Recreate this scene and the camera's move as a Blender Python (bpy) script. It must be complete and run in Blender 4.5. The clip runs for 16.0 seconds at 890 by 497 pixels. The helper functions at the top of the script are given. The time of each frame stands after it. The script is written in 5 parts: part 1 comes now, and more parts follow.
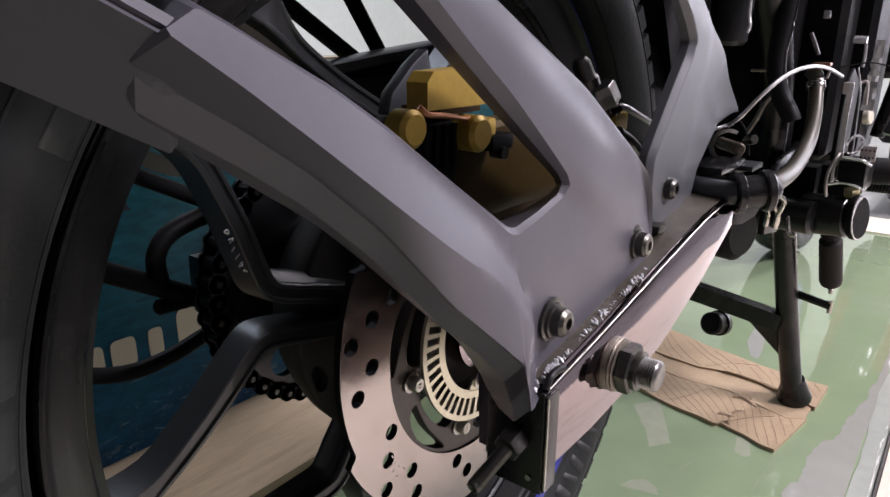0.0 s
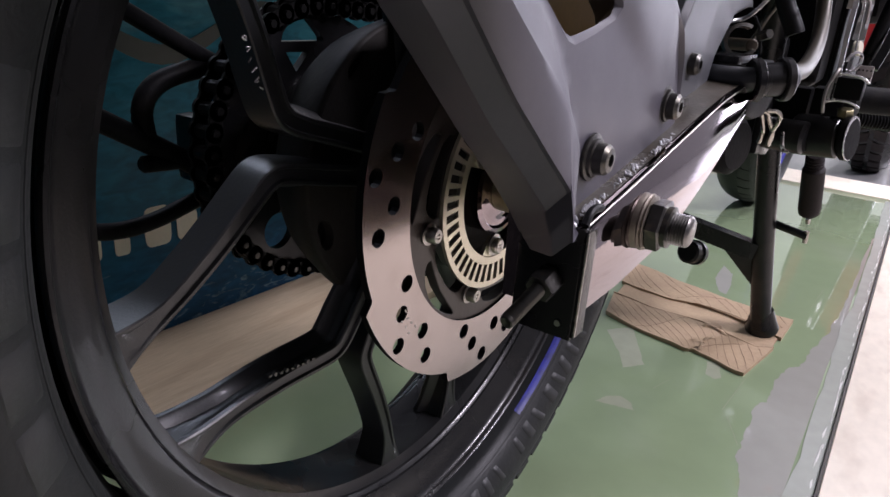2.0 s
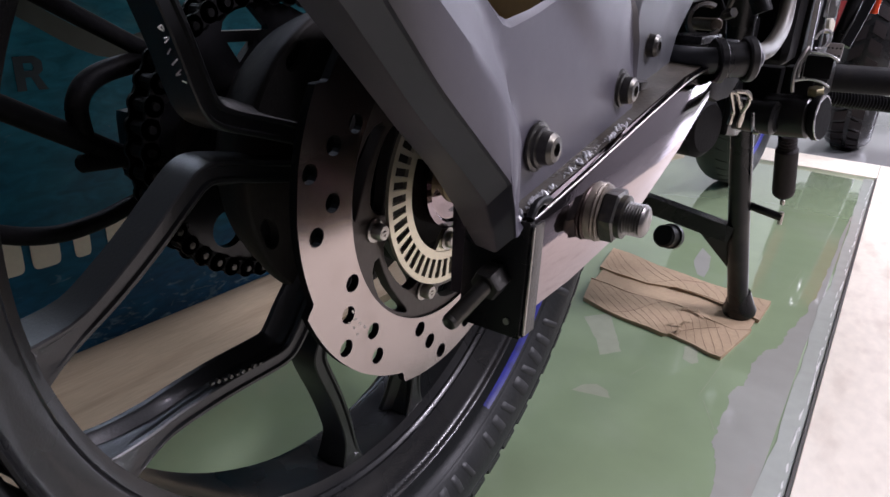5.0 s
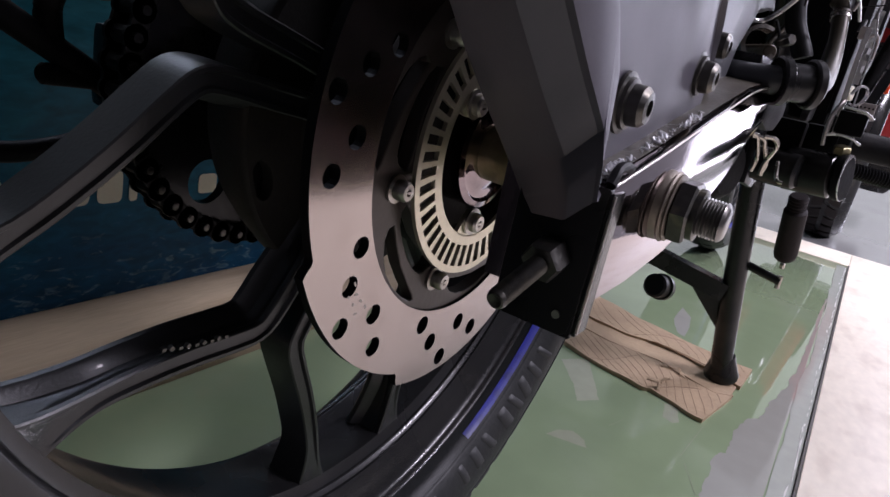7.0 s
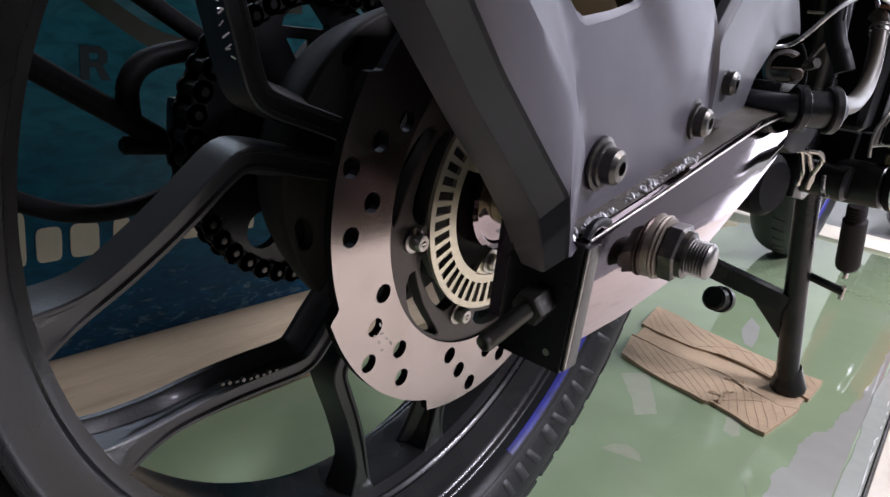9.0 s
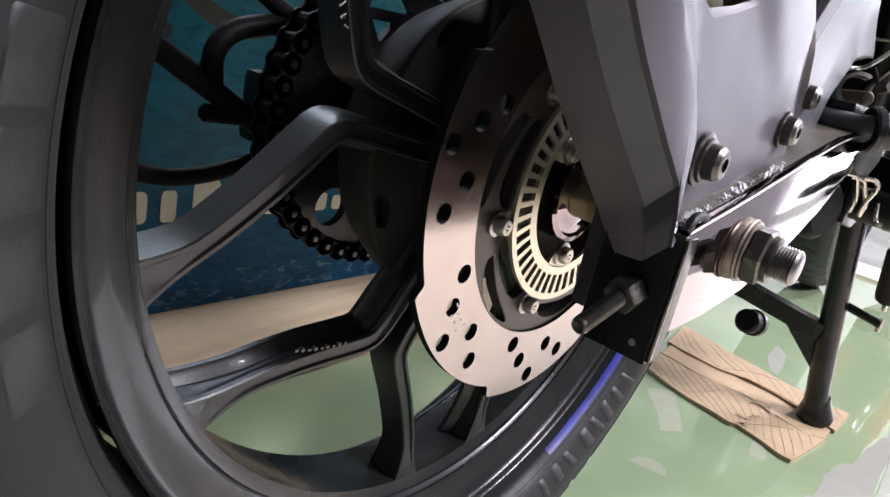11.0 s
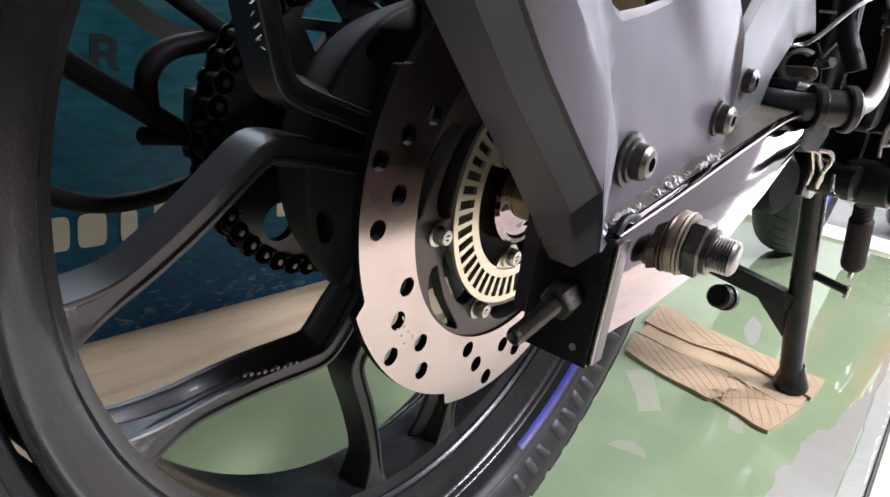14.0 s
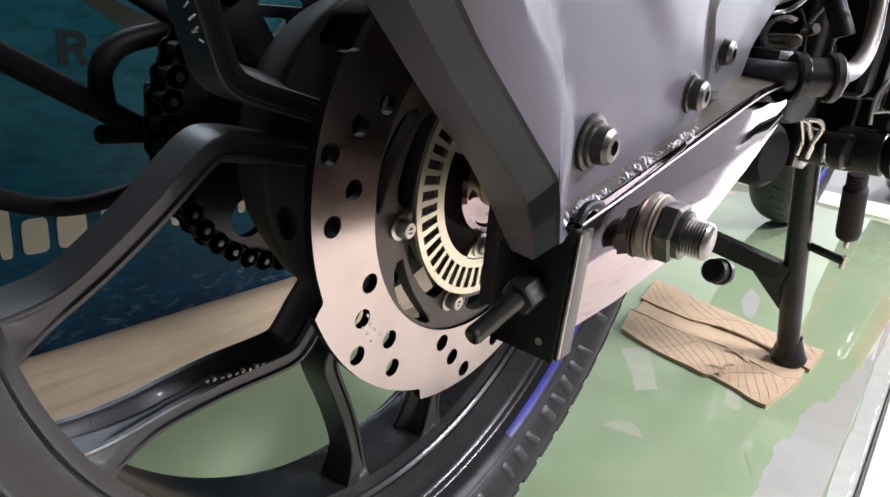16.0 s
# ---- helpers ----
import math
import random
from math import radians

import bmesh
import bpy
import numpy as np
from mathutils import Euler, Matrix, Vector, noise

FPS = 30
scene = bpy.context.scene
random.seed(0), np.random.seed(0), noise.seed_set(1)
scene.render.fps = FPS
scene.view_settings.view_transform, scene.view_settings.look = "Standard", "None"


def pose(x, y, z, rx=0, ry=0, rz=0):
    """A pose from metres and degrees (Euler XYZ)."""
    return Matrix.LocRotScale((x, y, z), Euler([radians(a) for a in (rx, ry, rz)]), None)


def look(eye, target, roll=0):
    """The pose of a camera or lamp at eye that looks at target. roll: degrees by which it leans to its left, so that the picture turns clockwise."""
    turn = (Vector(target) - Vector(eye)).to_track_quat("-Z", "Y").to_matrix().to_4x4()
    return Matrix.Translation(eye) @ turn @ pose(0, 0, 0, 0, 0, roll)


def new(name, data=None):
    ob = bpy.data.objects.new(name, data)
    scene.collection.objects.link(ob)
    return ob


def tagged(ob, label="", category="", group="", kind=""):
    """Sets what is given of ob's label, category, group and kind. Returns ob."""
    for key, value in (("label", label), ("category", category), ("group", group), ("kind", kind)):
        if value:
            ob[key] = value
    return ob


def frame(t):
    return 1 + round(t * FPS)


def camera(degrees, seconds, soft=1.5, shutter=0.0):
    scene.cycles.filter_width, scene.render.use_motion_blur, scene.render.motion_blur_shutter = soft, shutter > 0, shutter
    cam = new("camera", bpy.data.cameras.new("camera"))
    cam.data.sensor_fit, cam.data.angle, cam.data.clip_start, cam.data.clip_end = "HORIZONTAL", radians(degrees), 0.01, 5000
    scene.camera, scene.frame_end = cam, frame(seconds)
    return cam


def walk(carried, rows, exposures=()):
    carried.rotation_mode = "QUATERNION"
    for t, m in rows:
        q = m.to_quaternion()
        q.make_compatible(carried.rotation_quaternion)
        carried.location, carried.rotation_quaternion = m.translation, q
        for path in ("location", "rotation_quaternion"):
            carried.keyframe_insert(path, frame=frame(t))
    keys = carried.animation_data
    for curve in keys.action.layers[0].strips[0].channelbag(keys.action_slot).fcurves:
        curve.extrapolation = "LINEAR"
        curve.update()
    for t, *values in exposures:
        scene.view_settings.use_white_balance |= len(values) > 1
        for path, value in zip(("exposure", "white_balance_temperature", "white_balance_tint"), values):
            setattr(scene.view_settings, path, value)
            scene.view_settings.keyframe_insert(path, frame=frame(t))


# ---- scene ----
cam = camera(66.5, 16.0)
METRES = 0.4560
START = pose(0.2140, -0.3091, 0.4836, -17.367, -0.267, 38.067)
ROWS = [
    (0.0, 0.0, 0.0, 0.0, -0.0, 0.0, -0.0),
    (0.5, -0.0374, 0.013, -0.0588, -1.27, -1.13, -1.65),
    (1.0, -0.0583, 0.0294, -0.0979, -2.03, -2.46, -2.0),
    (1.5, -0.0711, 0.0423, -0.1244, -3.13, -3.43, -2.37),
    (2.0, -0.0732, 0.0478, -0.1294, -3.82, -3.31, -2.64),
    (2.5, -0.0684, 0.0458, -0.1169, -4.07, -2.28, -3.06),
    (3.0, -0.0696, 0.0529, -0.1212, -3.75, -2.36, -2.91),
    (3.5, -0.06, 0.0656, -0.1269, -4.52, -2.71, -2.54),
    (4.0, -0.0475, 0.0678, -0.1167, -4.67, -2.66, -1.85),
    (4.5, -0.0396, 0.0716, -0.1307, -4.83, -3.55, -1.89),
    (5.0, -0.0281, 0.0774, -0.1206, -4.94, -4.35, -1.16),
    (7.5, -0.0812, 0.2271, -0.2042, -8.44, 0.62, -10.75),
    (8.0, -0.0829, 0.2172, -0.188, -7.52, 1.48, -10.35),
    (8.5, -0.0563, 0.1662, -0.1528, -3.64, -0.56, -7.26),
    (9.0, -0.0254, 0.1292, -0.1506, -1.36, -0.95, -7.4),
    (9.5, -0.0384, 0.1025, -0.1884, 0.47, -0.54, -11.14),
    (12.0, -0.1181, 0.1381, -0.1827, -0.37, -0.5, -12.16),
    (12.5, -0.1179, 0.1254, -0.1699, -0.31, -0.63, -11.34),
    (13.0, -0.082, 0.1224, -0.1363, -1.13, -0.15, -9.65),
    (13.5, -0.0561, 0.1308, -0.1678, -1.69, -1.72, -9.16),
    (14.0, -0.0516, 0.1294, -0.1557, -1.65, -1.29, -8.06),
    (14.5, -0.0514, 0.118, -0.1513, -1.25, -1.36, -7.77),
    (15.0, -0.0381, 0.0993, -0.1061, -0.81, 0.21, -6.98),
    (15.5, -0.0161, 0.1158, -0.0959, -0.77, -0.62, -5.89),
    (16.0, -0.0153, 0.1545, -0.1402, -1.49, -2.97, -5.85),
]
walk(cam, [(t, START @ pose(METRES * x, METRES * y, METRES * z, 90 + pitch, roll, yaw)) for t, x, y, z, yaw, pitch, roll in ROWS],
     [(0.0, 0.28, 6220, 20), (0.8, 0.11, 6150, 22), (3.0, -0.06, 6020, 22), (5.2, -0.11, 5930, 22), (7.4, -0.34, 5900, 24), (8.2, -0.17, 5870, 21), (9.2, 0.15, 5950, 18), (9.7, 0.34, 6020, 18), (11.8, 0.92, 6150, 16), (13.0, 0.86, 6130, 15), (14.0, 0.79, 6110, 15), (16.0, 0.8, 6110, 15)])

# ---- light ----
world = bpy.data.worlds.new("showroom_air")
scene.world = world
world.use_nodes = True
world.node_tree.nodes["Background"].inputs[0].default_value = (0.75, 0.82, 0.9, 1)
world.node_tree.nodes["Background"].inputs[1].default_value = 0.3


def area_lamp(name, m, width, height, watts, color):
    data = bpy.data.lights.new(name, "AREA")
    data.shape, data.size, data.size_y, data.energy, data.color = "RECTANGLE", width, height, watts, color
    ob = new(name, data)
    ob.matrix_world = m
    return ob


# daylight through the shopfront, and unseen lamps added under the ceiling
area_lamp("shopfront_daylight", look((1.3, 5.19, 1.3), (1.3, 0, 1.3)), 0.98, 2.36, 46, (0.98, 0.97, 1.0))
# the last, bluish one is added to put a highlight on the spokes
for lx, ly, watts, tone in ((2.7, 1.25, 205, (1.0, 0.95, 0.96)), (1.1, 3.1, 84, (1.0, 0.96, 0.95)), (-0.62, 1.2, 30, (1.0, 0.96, 0.95)), (-2.4, 0.9, 34, (0.8, 0.9, 1.0))):
    area_lamp("added_ceiling_lamp", look((lx, ly, 2.9), (lx, ly, 0)), 0.45, 1.25, watts, tone)


# ---- materials ----
def mat(name, color, rough=0.5, metal=0.0, vary=0.12, scale=40.0, bump=0.0, bscale=None, second=None, mix=0.0, spread=4.0, coat=0.0, rvary=0.08, stretch=None):
    """A surface with a base colour that varies at two scales, uneven gloss and fine relief; second: a stain colour laid over in patches."""
    m = bpy.data.materials.new(name)
    m.use_nodes = True
    nt = m.node_tree
    bs = nt.nodes["Principled BSDF"]
    bs.inputs["Metallic"].default_value = metal
    bs.inputs["Coat Weight"].default_value = coat
    bs.inputs["Coat Roughness"].default_value = 0.05
    co = nt.nodes.new("ShaderNodeTexCoord")
    mp = nt.nodes.new("ShaderNodeMapping")
    nt.links.new(co.outputs["Object"], mp.inputs[0])
    if stretch:
        mp.inputs["Scale"].default_value = stretch

    def noise_tex(s, detail=4.0):
        n = nt.nodes.new("ShaderNodeTexNoise")
        n.inputs["Scale"].default_value, n.inputs["Detail"].default_value = s, detail
        nt.links.new(mp.outputs[0], n.inputs["Vector"])
        return n

    fine, wide = noise_tex(scale * 6), noise_tex(scale * 0.35, 3.0)
    add = nt.nodes.new("ShaderNodeMath")
    add.operation = "ADD"
    nt.links.new(fine.outputs["Fac"], add.inputs[0])
    nt.links.new(wide.outputs["Fac"], add.inputs[1])
    rng = nt.nodes.new("ShaderNodeMapRange")
    rng.inputs["From Min"].default_value, rng.inputs["From Max"].default_value = 0.6, 1.4
    rng.inputs["To Min"].default_value, rng.inputs["To Max"].default_value = 1 - vary, 1 + vary
    nt.links.new(add.outputs[0], rng.inputs["Value"])
    base = nt.nodes.new("ShaderNodeVectorMath")
    base.operation = "SCALE"
    base.inputs[0].default_value = color
    nt.links.new(rng.outputs[0], base.inputs["Scale"])
    out = base.outputs[0]
    if second:
        blot = noise_tex(spread, 6.0)
        ramp = nt.nodes.new("ShaderNodeMapRange")
        ramp.inputs["From Min"].default_value, ramp.inputs["From Max"].default_value = 0.52, 0.72
        ramp.inputs["To Max"].default_value = mix
        nt.links.new(blot.outputs["Fac"], ramp.inputs["Value"])
        mixer = nt.nodes.new("ShaderNodeMix")
        mixer.data_type = "RGBA"
        nt.links.new(ramp.outputs[0], mixer.inputs["Factor"])
        nt.links.new(out, mixer.inputs[6])
        mixer.inputs[7].default_value = (*second, 1)
        out = mixer.outputs[2]
    nt.links.new(out, bs.inputs["Base Color"])
    rr = nt.nodes.new("ShaderNodeMapRange")
    rr.inputs["From Min"].default_value, rr.inputs["From Max"].default_value = 0.3, 0.7
    rr.inputs["To Min"].default_value, rr.inputs["To Max"].default_value = max(0.02, rough - rvary), rough + rvary
    nt.links.new(wide.outputs["Fac"], rr.inputs["Value"])
    nt.links.new(rr.outputs[0], bs.inputs["Roughness"])
    if bump:
        b = nt.nodes.new("ShaderNodeBump")
        b.inputs["Strength"].default_value, b.inputs["Distance"].default_value = bump, 0.001
        nt.links.new(noise_tex(bscale or scale * 8).outputs["Fac"], b.inputs["Height"])
        nt.links.new(b.outputs[0], bs.inputs["Normal"])
    return m


M = {}
M["tyre"] = mat("tyre rubber", (0.0098, 0.0114, 0.0116), 0.5, vary=0.25, bump=0.25, second=(0.02, 0.0215, 0.02), mix=0.5, spread=18)
M["rim"] = mat("dusty black wheel paint", (0.0118, 0.012, 0.0124), 0.28, vary=0.2, bump=0.1, bscale=700, second=(0.028, 0.026, 0.023), mix=0.5, spread=12, coat=0.2)
M["spoke"] = mat("satin black spoke paint", (0.013, 0.0138, 0.0148), 0.36, vary=0.15, bump=0.12, bscale=700, coat=0.12)
M["hub"] = mat("dusty dark cast hub", (0.024, 0.022, 0.02), 0.62, vary=0.2, bump=0.2, second=(0.05, 0.039, 0.028), mix=0.6, spread=22)
M["black"] = mat("black paint", (0.007, 0.007, 0.0078), 0.28, vary=0.2, bump=0.1, second=(0.04, 0.036, 0.03), mix=0.5, spread=25)
M["dark"] = mat("dark plastic", (0.007, 0.007, 0.008), 0.48, vary=0.2, bump=0.15)
M["steel"] = mat("brushed disc steel", (0.42, 0.37, 0.352), 0.2, 1.0, vary=0.06, bump=0.03, bscale=900, second=(0.3, 0.25, 0.23), mix=0.45, spread=26)
M["carrier"] = mat("grey disc carrier", (0.062, 0.052, 0.047), 0.36, 0.45, vary=0.12, bump=0.1)
M["ring"] = mat("zinc plated steel", (0.6, 0.56, 0.44), 0.34, 0.9, vary=0.1, bump=0.1)
M["bolt"] = mat("bolt steel", (0.42, 0.4, 0.37), 0.34, 1.0, vary=0.25, bump=0.25, second=(0.2, 0.15, 0.1), mix=0.6, spread=120)
M["chain"] = mat("oily chain steel", (0.007, 0.0068, 0.0066), 0.48, 0.0, vary=0.3, bump=0.2)
M["nut"] = mat("worn dark steel", (0.085, 0.082, 0.076), 0.36, 0.9, vary=0.3, bump=0.3, second=(0.2, 0.18, 0.13), mix=0.6, spread=110)
M["spacer"] = mat("yellowed spacer", (0.42, 0.37, 0.22), 0.35, 0.9, vary=0.2, bump=0.15)
M["chrome"] = mat("chrome plate", (0.25, 0.208, 0.218), 0.06, 1.0, vary=0.05, bump=0.02, rvary=0.04, second=(0.3, 0.25, 0.26), mix=0.4, spread=12)
M["dust"] = mat("oily brown dust", (0.07, 0.06, 0.045), 0.32, 0.25, vary=0.3, scale=60, bump=0.2, second=(0.17, 0.145, 0.11), mix=0.7, spread=45)
M["chrome_dirty"] = mat("dusty chrome", (0.085, 0.066, 0.045), 0.45, 0.2, vary=0.25, bump=0.4, second=(0.07, 0.052, 0.034), mix=0.8, spread=60)
M["cover"] = mat("grey moulded plastic", (0.071, 0.067, 0.083), 0.42, vary=0.07, bump=0.05, bscale=2200, second=(0.083, 0.077, 0.09), mix=0.5, spread=16)
M["plate"] = mat("blue-grey moulded plastic", (0.088, 0.09, 0.098), 0.42, vary=0.07, bump=0.05, bscale=2200)
# darker copy of the caliper's gold, with the shade put into the colour
M["gold_shaded"] = mat("gold casting with shade in its colour", (0.048, 0.028, 0.003), 0.5, 0.6, vary=0.2, bump=0.06)
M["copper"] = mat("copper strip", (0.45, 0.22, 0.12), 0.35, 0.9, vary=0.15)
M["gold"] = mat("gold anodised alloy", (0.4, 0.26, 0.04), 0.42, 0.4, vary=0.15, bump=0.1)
M["pipe"] = mat("grey painted pipe", (0.024, 0.026, 0.03), 0.36, 0.0, vary=0.15, bump=0.1)
M["pipe_bright"] = mat("bare bent pipe", (0.06, 0.052, 0.037), 0.42, 0.3, vary=0.15, bump=0.1)
M["blue"] = mat("blue rim tape", (0.012, 0.017, 0.25), 0.45, vary=0.3, scale=90, second=(0.012, 0.013, 0.07), mix=0.6, spread=70)
M["letter"] = mat("raised rubber lettering", (0.0105, 0.0122, 0.0124), 0.5, vary=0.2, bump=0.2)
M["floor"] = mat("green lacquered floor sheet", (0.252, 0.325, 0.19), 0.025, vary=0.08, scale=3, rvary=0.012, coat=0.5, bump=0.42, bscale=9, second=(0.3, 0.36, 0.255), mix=0.5, spread=5)
M["floor_bare"] = mat("bare grey sheet under lacquer", (0.35, 0.35, 0.31), 0.025, vary=0.06, scale=6, rvary=0.012, coat=0.5, bump=0.42, bscale=9)
M["floor_worn"] = mat("worn green sheet under lacquer", (0.335, 0.36, 0.258), 0.025, vary=0.08, scale=12, rvary=0.012, coat=0.5, bump=0.42, bscale=9)
M["wood"] = mat("pale wooden board", (0.52, 0.42, 0.285), 0.42, vary=0.16, scale=14, bump=0.1, bscale=60, second=(0.36, 0.26, 0.16), mix=0.75, spread=11, stretch=(4, 0.45, 1))
M["wood_pale"] = mat("whitish wooden board", (0.86, 0.785, 0.65), 0.45, vary=0.1, scale=9, bump=0.08, bscale=60, second=(0.56, 0.47, 0.37), mix=0.5, spread=16, stretch=(1.6, 0.8, 1))
M["white_floor"] = mat("white floor tile", (0.27, 0.27, 0.265), 0.12, vary=0.05, scale=5)
M["card"] = mat("brown corrugated cardboard", (0.42, 0.308, 0.19), 0.8, vary=0.14, scale=30, bump=0.4, bscale=260, second=(0.34, 0.23, 0.15), mix=0.5, spread=22)
M["crease"] = mat("cardboard crease line", (0.25, 0.165, 0.105), 0.85, vary=0.2)
M["wall"] = mat("white wall paint", (0.66, 0.7, 0.64), 0.6, vary=0.05, scale=4, bump=0.05)
M["cream"] = mat("cream printed lettering", (0.72, 0.68, 0.55), 0.45, vary=0.06)
M["sheet_edge"] = mat("dark board edge", (0.05, 0.042, 0.035), 0.6, vary=0.2)
M["crinkle"] = mat("loose whitened film", (0.66, 0.66, 0.62), 0.5, vary=0.2, scale=60)
M["film"] = mat("clear film strip", (0.4, 0.42, 0.37), 0.12, vary=0.1, scale=8)
M["old_tyre"] = mat("dusty brown tyre rubber", (0.012, 0.0085, 0.0085), 0.6, vary=0.3, bump=0.3)
# black parts, and also the painted shade in holes and behind openings
M["matt_black"] = mat("dull black, castings and shaded gaps", (0.006, 0.006, 0.0065), 0.5, vary=0.3, bump=0.3, second=(0.016, 0.014, 0.012), mix=0.6, spread=30)
M["red"] = mat("red tank paint", (0.35, 0.02, 0.02), 0.3, vary=0.1)
M["grey_wall"] = mat("grey wall paint", (0.35, 0.355, 0.365), 0.6, vary=0.06, scale=4)
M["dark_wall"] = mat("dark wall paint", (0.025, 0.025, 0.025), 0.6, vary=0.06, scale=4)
M["swarf"] = mat("bright swarf", (0.72, 0.72, 0.74), 0.4, 0.25, vary=0.1)
M["ink"] = mat("dark teal print", (0.008, 0.03, 0.045), 0.4, vary=0.1)
M["tan"] = mat("tan print", (0.06, 0.07, 0.062), 0.4, vary=0.15, scale=10)
M["washer"] = mat("dirty worn washer steel", (0.22, 0.19, 0.155), 0.42, 0.6, vary=0.3, bump=0.3, second=(0.1, 0.085, 0.065), mix=0.7, spread=90)
M["thread"] = mat("dull thread steel", (0.22, 0.21, 0.2), 0.36, 0.9, vary=0.25, bump=0.2)
M["stamp"] = mat("stained steel", (0.4, 0.375, 0.35), 0.4, 0.8, vary=0.3)
M["spring"] = mat("spring steel", (0.5, 0.47, 0.42), 0.3, 1.0, vary=0.15)
M["bright"] = mat("bright plated steel", (0.78, 0.76, 0.76), 0.24, 0.7, vary=0.12, bump=0.05, second=(0.4, 0.38, 0.38), mix=0.5, spread=60)
M["pale"] = mat("pale grey primer", (0.45, 0.41, 0.4), 0.45, vary=0.15)
M["lens_red"] = mat("red lamp lens", (0.6, 0.06, 0.015), 0.2, vary=0.1)
M["cable"] = mat("silver cable sleeve", (0.5, 0.5, 0.5), 0.35, 0.7, vary=0.1)


def poster_material():
    """A printed sea picture: pale water above, deep blue below, specks of foam near the foot."""
    m = mat("blue printed poster", (0.008, 0.05, 0.105), 0.4, vary=0.25, scale=6)
    nt = m.node_tree
    bs = nt.nodes["Principled BSDF"]
    co = nt.nodes.new("ShaderNodeTexCoord")
    sep = nt.nodes.new("ShaderNodeSeparateXYZ")
    nt.links.new(co.outputs["Object"], sep.inputs[0])
    mp = nt.nodes.new("ShaderNodeMapping")
    mp.inputs["Scale"].default_value = (1, 1, 2.6)
    nt.links.new(co.outputs["Object"], mp.inputs[0])

    def noise_tex(s, detail, dist=0.0):
        n = nt.nodes.new("ShaderNodeTexNoise")
        n.inputs["Scale"].default_value, n.inputs["Detail"].default_value, n.inputs["Distortion"].default_value = s, detail, dist
        nt.links.new(mp.outputs[0], n.inputs["Vector"])
        return n

    waves, foam = noise_tex(11, 7, 0.6), noise_tex(46, 9, 1.2)
    tilt = nt.nodes.new("ShaderNodeMath")
    tilt.operation = "MULTIPLY_ADD"
    nt.links.new(waves.outputs["Fac"], tilt.inputs[0])
    tilt.inputs[1].default_value = 0.22
    nt.links.new(sep.outputs["Z"], tilt.inputs[2])
    ramp = nt.nodes.new("ShaderNodeValToRGB")
    el = ramp.color_ramp.elements
    el[0].position, el[0].color = 0.06, (0.0075, 0.0375, 0.0875, 1)
    el[1].position, el[1].color = 0.6, (0.2375, 0.45, 0.5, 1)
    for pos, c in ((0.16, (0.005, 0.09375, 0.2125, 1)), (0.27, (0.005, 0.1125, 0.2, 1)), (0.4, (0.015, 0.1875, 0.2812, 1)), (0.48, (0.04375, 0.25, 0.3562, 1))):
        e = el.new(pos)
        e.color = c
    nt.links.new(tilt.outputs[0], ramp.inputs[0])
    near = nt.nodes.new("ShaderNodeMapRange")
    near.inputs["From Min"].default_value, near.inputs["From Max"].default_value = 0.12, 0.03
    near.inputs["To Min"].default_value, near.inputs["To Max"].default_value = 0.0, 0.16
    nt.links.new(sep.outputs["Z"], near.inputs["Value"])
    lift = nt.nodes.new("ShaderNodeMath")
    nt.links.new(foam.outputs["Fac"], lift.inputs[0])
    nt.links.new(near.outputs[0], lift.inputs[1])
    spots = nt.nodes.new("ShaderNodeMapRange")
    spots.inputs["From Min"].default_value, spots.inputs["From Max"].default_value = 0.7, 0.86
    spots.inputs["To Max"].default_value = 0.7
    nt.links.new(lift.outputs[0], spots.inputs["Value"])
    mix = nt.nodes.new("ShaderNodeMix")
    mix.data_type = "RGBA"
    nt.links.new(spots.outputs[0], mix.inputs["Factor"])
    nt.links.new(ramp.outputs[0], mix.inputs[6])
    mix.inputs[7].default_value = (0.22, 0.36, 0.42, 1)
    grain = noise_tex(34, 9, 0.8)
    amount = nt.nodes.new("ShaderNodeMapRange")
    amount.inputs["From Min"].default_value, amount.inputs["From Max"].default_value = 0.3, 0.7
    amount.inputs["To Min"].default_value, amount.inputs["To Max"].default_value = 0.62, 1.1
    nt.links.new(grain.outputs["Fac"], amount.inputs["Value"])
    scaled = nt.nodes.new("ShaderNodeVectorMath")
    scaled.operation = "SCALE"
    nt.links.new(mix.outputs[2], scaled.inputs[0])
    nt.links.new(amount.outputs[0], scaled.inputs["Scale"])
    nt.links.new(scaled.outputs[0], bs.inputs["Base Color"])
    return m


M["poster"] = poster_material()


def shader(m):
    return m.node_tree.nodes["Principled BSDF"]


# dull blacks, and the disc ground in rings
for key, level in (("matt_black", 0.06), ("chain", 0.12), ("poster", 0.2), ("dark", 0.22), ("black", 0.35), ("tyre", 0.28), ("old_tyre", 0.2), ("rim", 0.3), ("hub", 0.2)):
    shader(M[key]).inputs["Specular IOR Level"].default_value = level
for key in ("tyre", "letter"):
    shader(M[key]).inputs["Sheen Weight"].default_value = 0.06
    shader(M[key]).inputs["Sheen Roughness"].default_value = 0.4
turned = M["steel"].node_tree.nodes.new("ShaderNodeTangent")
turned.direction_type, turned.axis = "RADIAL", "X"
M["steel"].node_tree.links.new(turned.outputs[0], shader(M["steel"]).inputs["Tangent"])
for key in ("floor", "floor_bare", "floor_worn"):
    shader(M[key]).inputs["Coat Roughness"].default_value = 0.012
shader(M["steel"]).inputs["Anisotropic"].default_value = 0.3


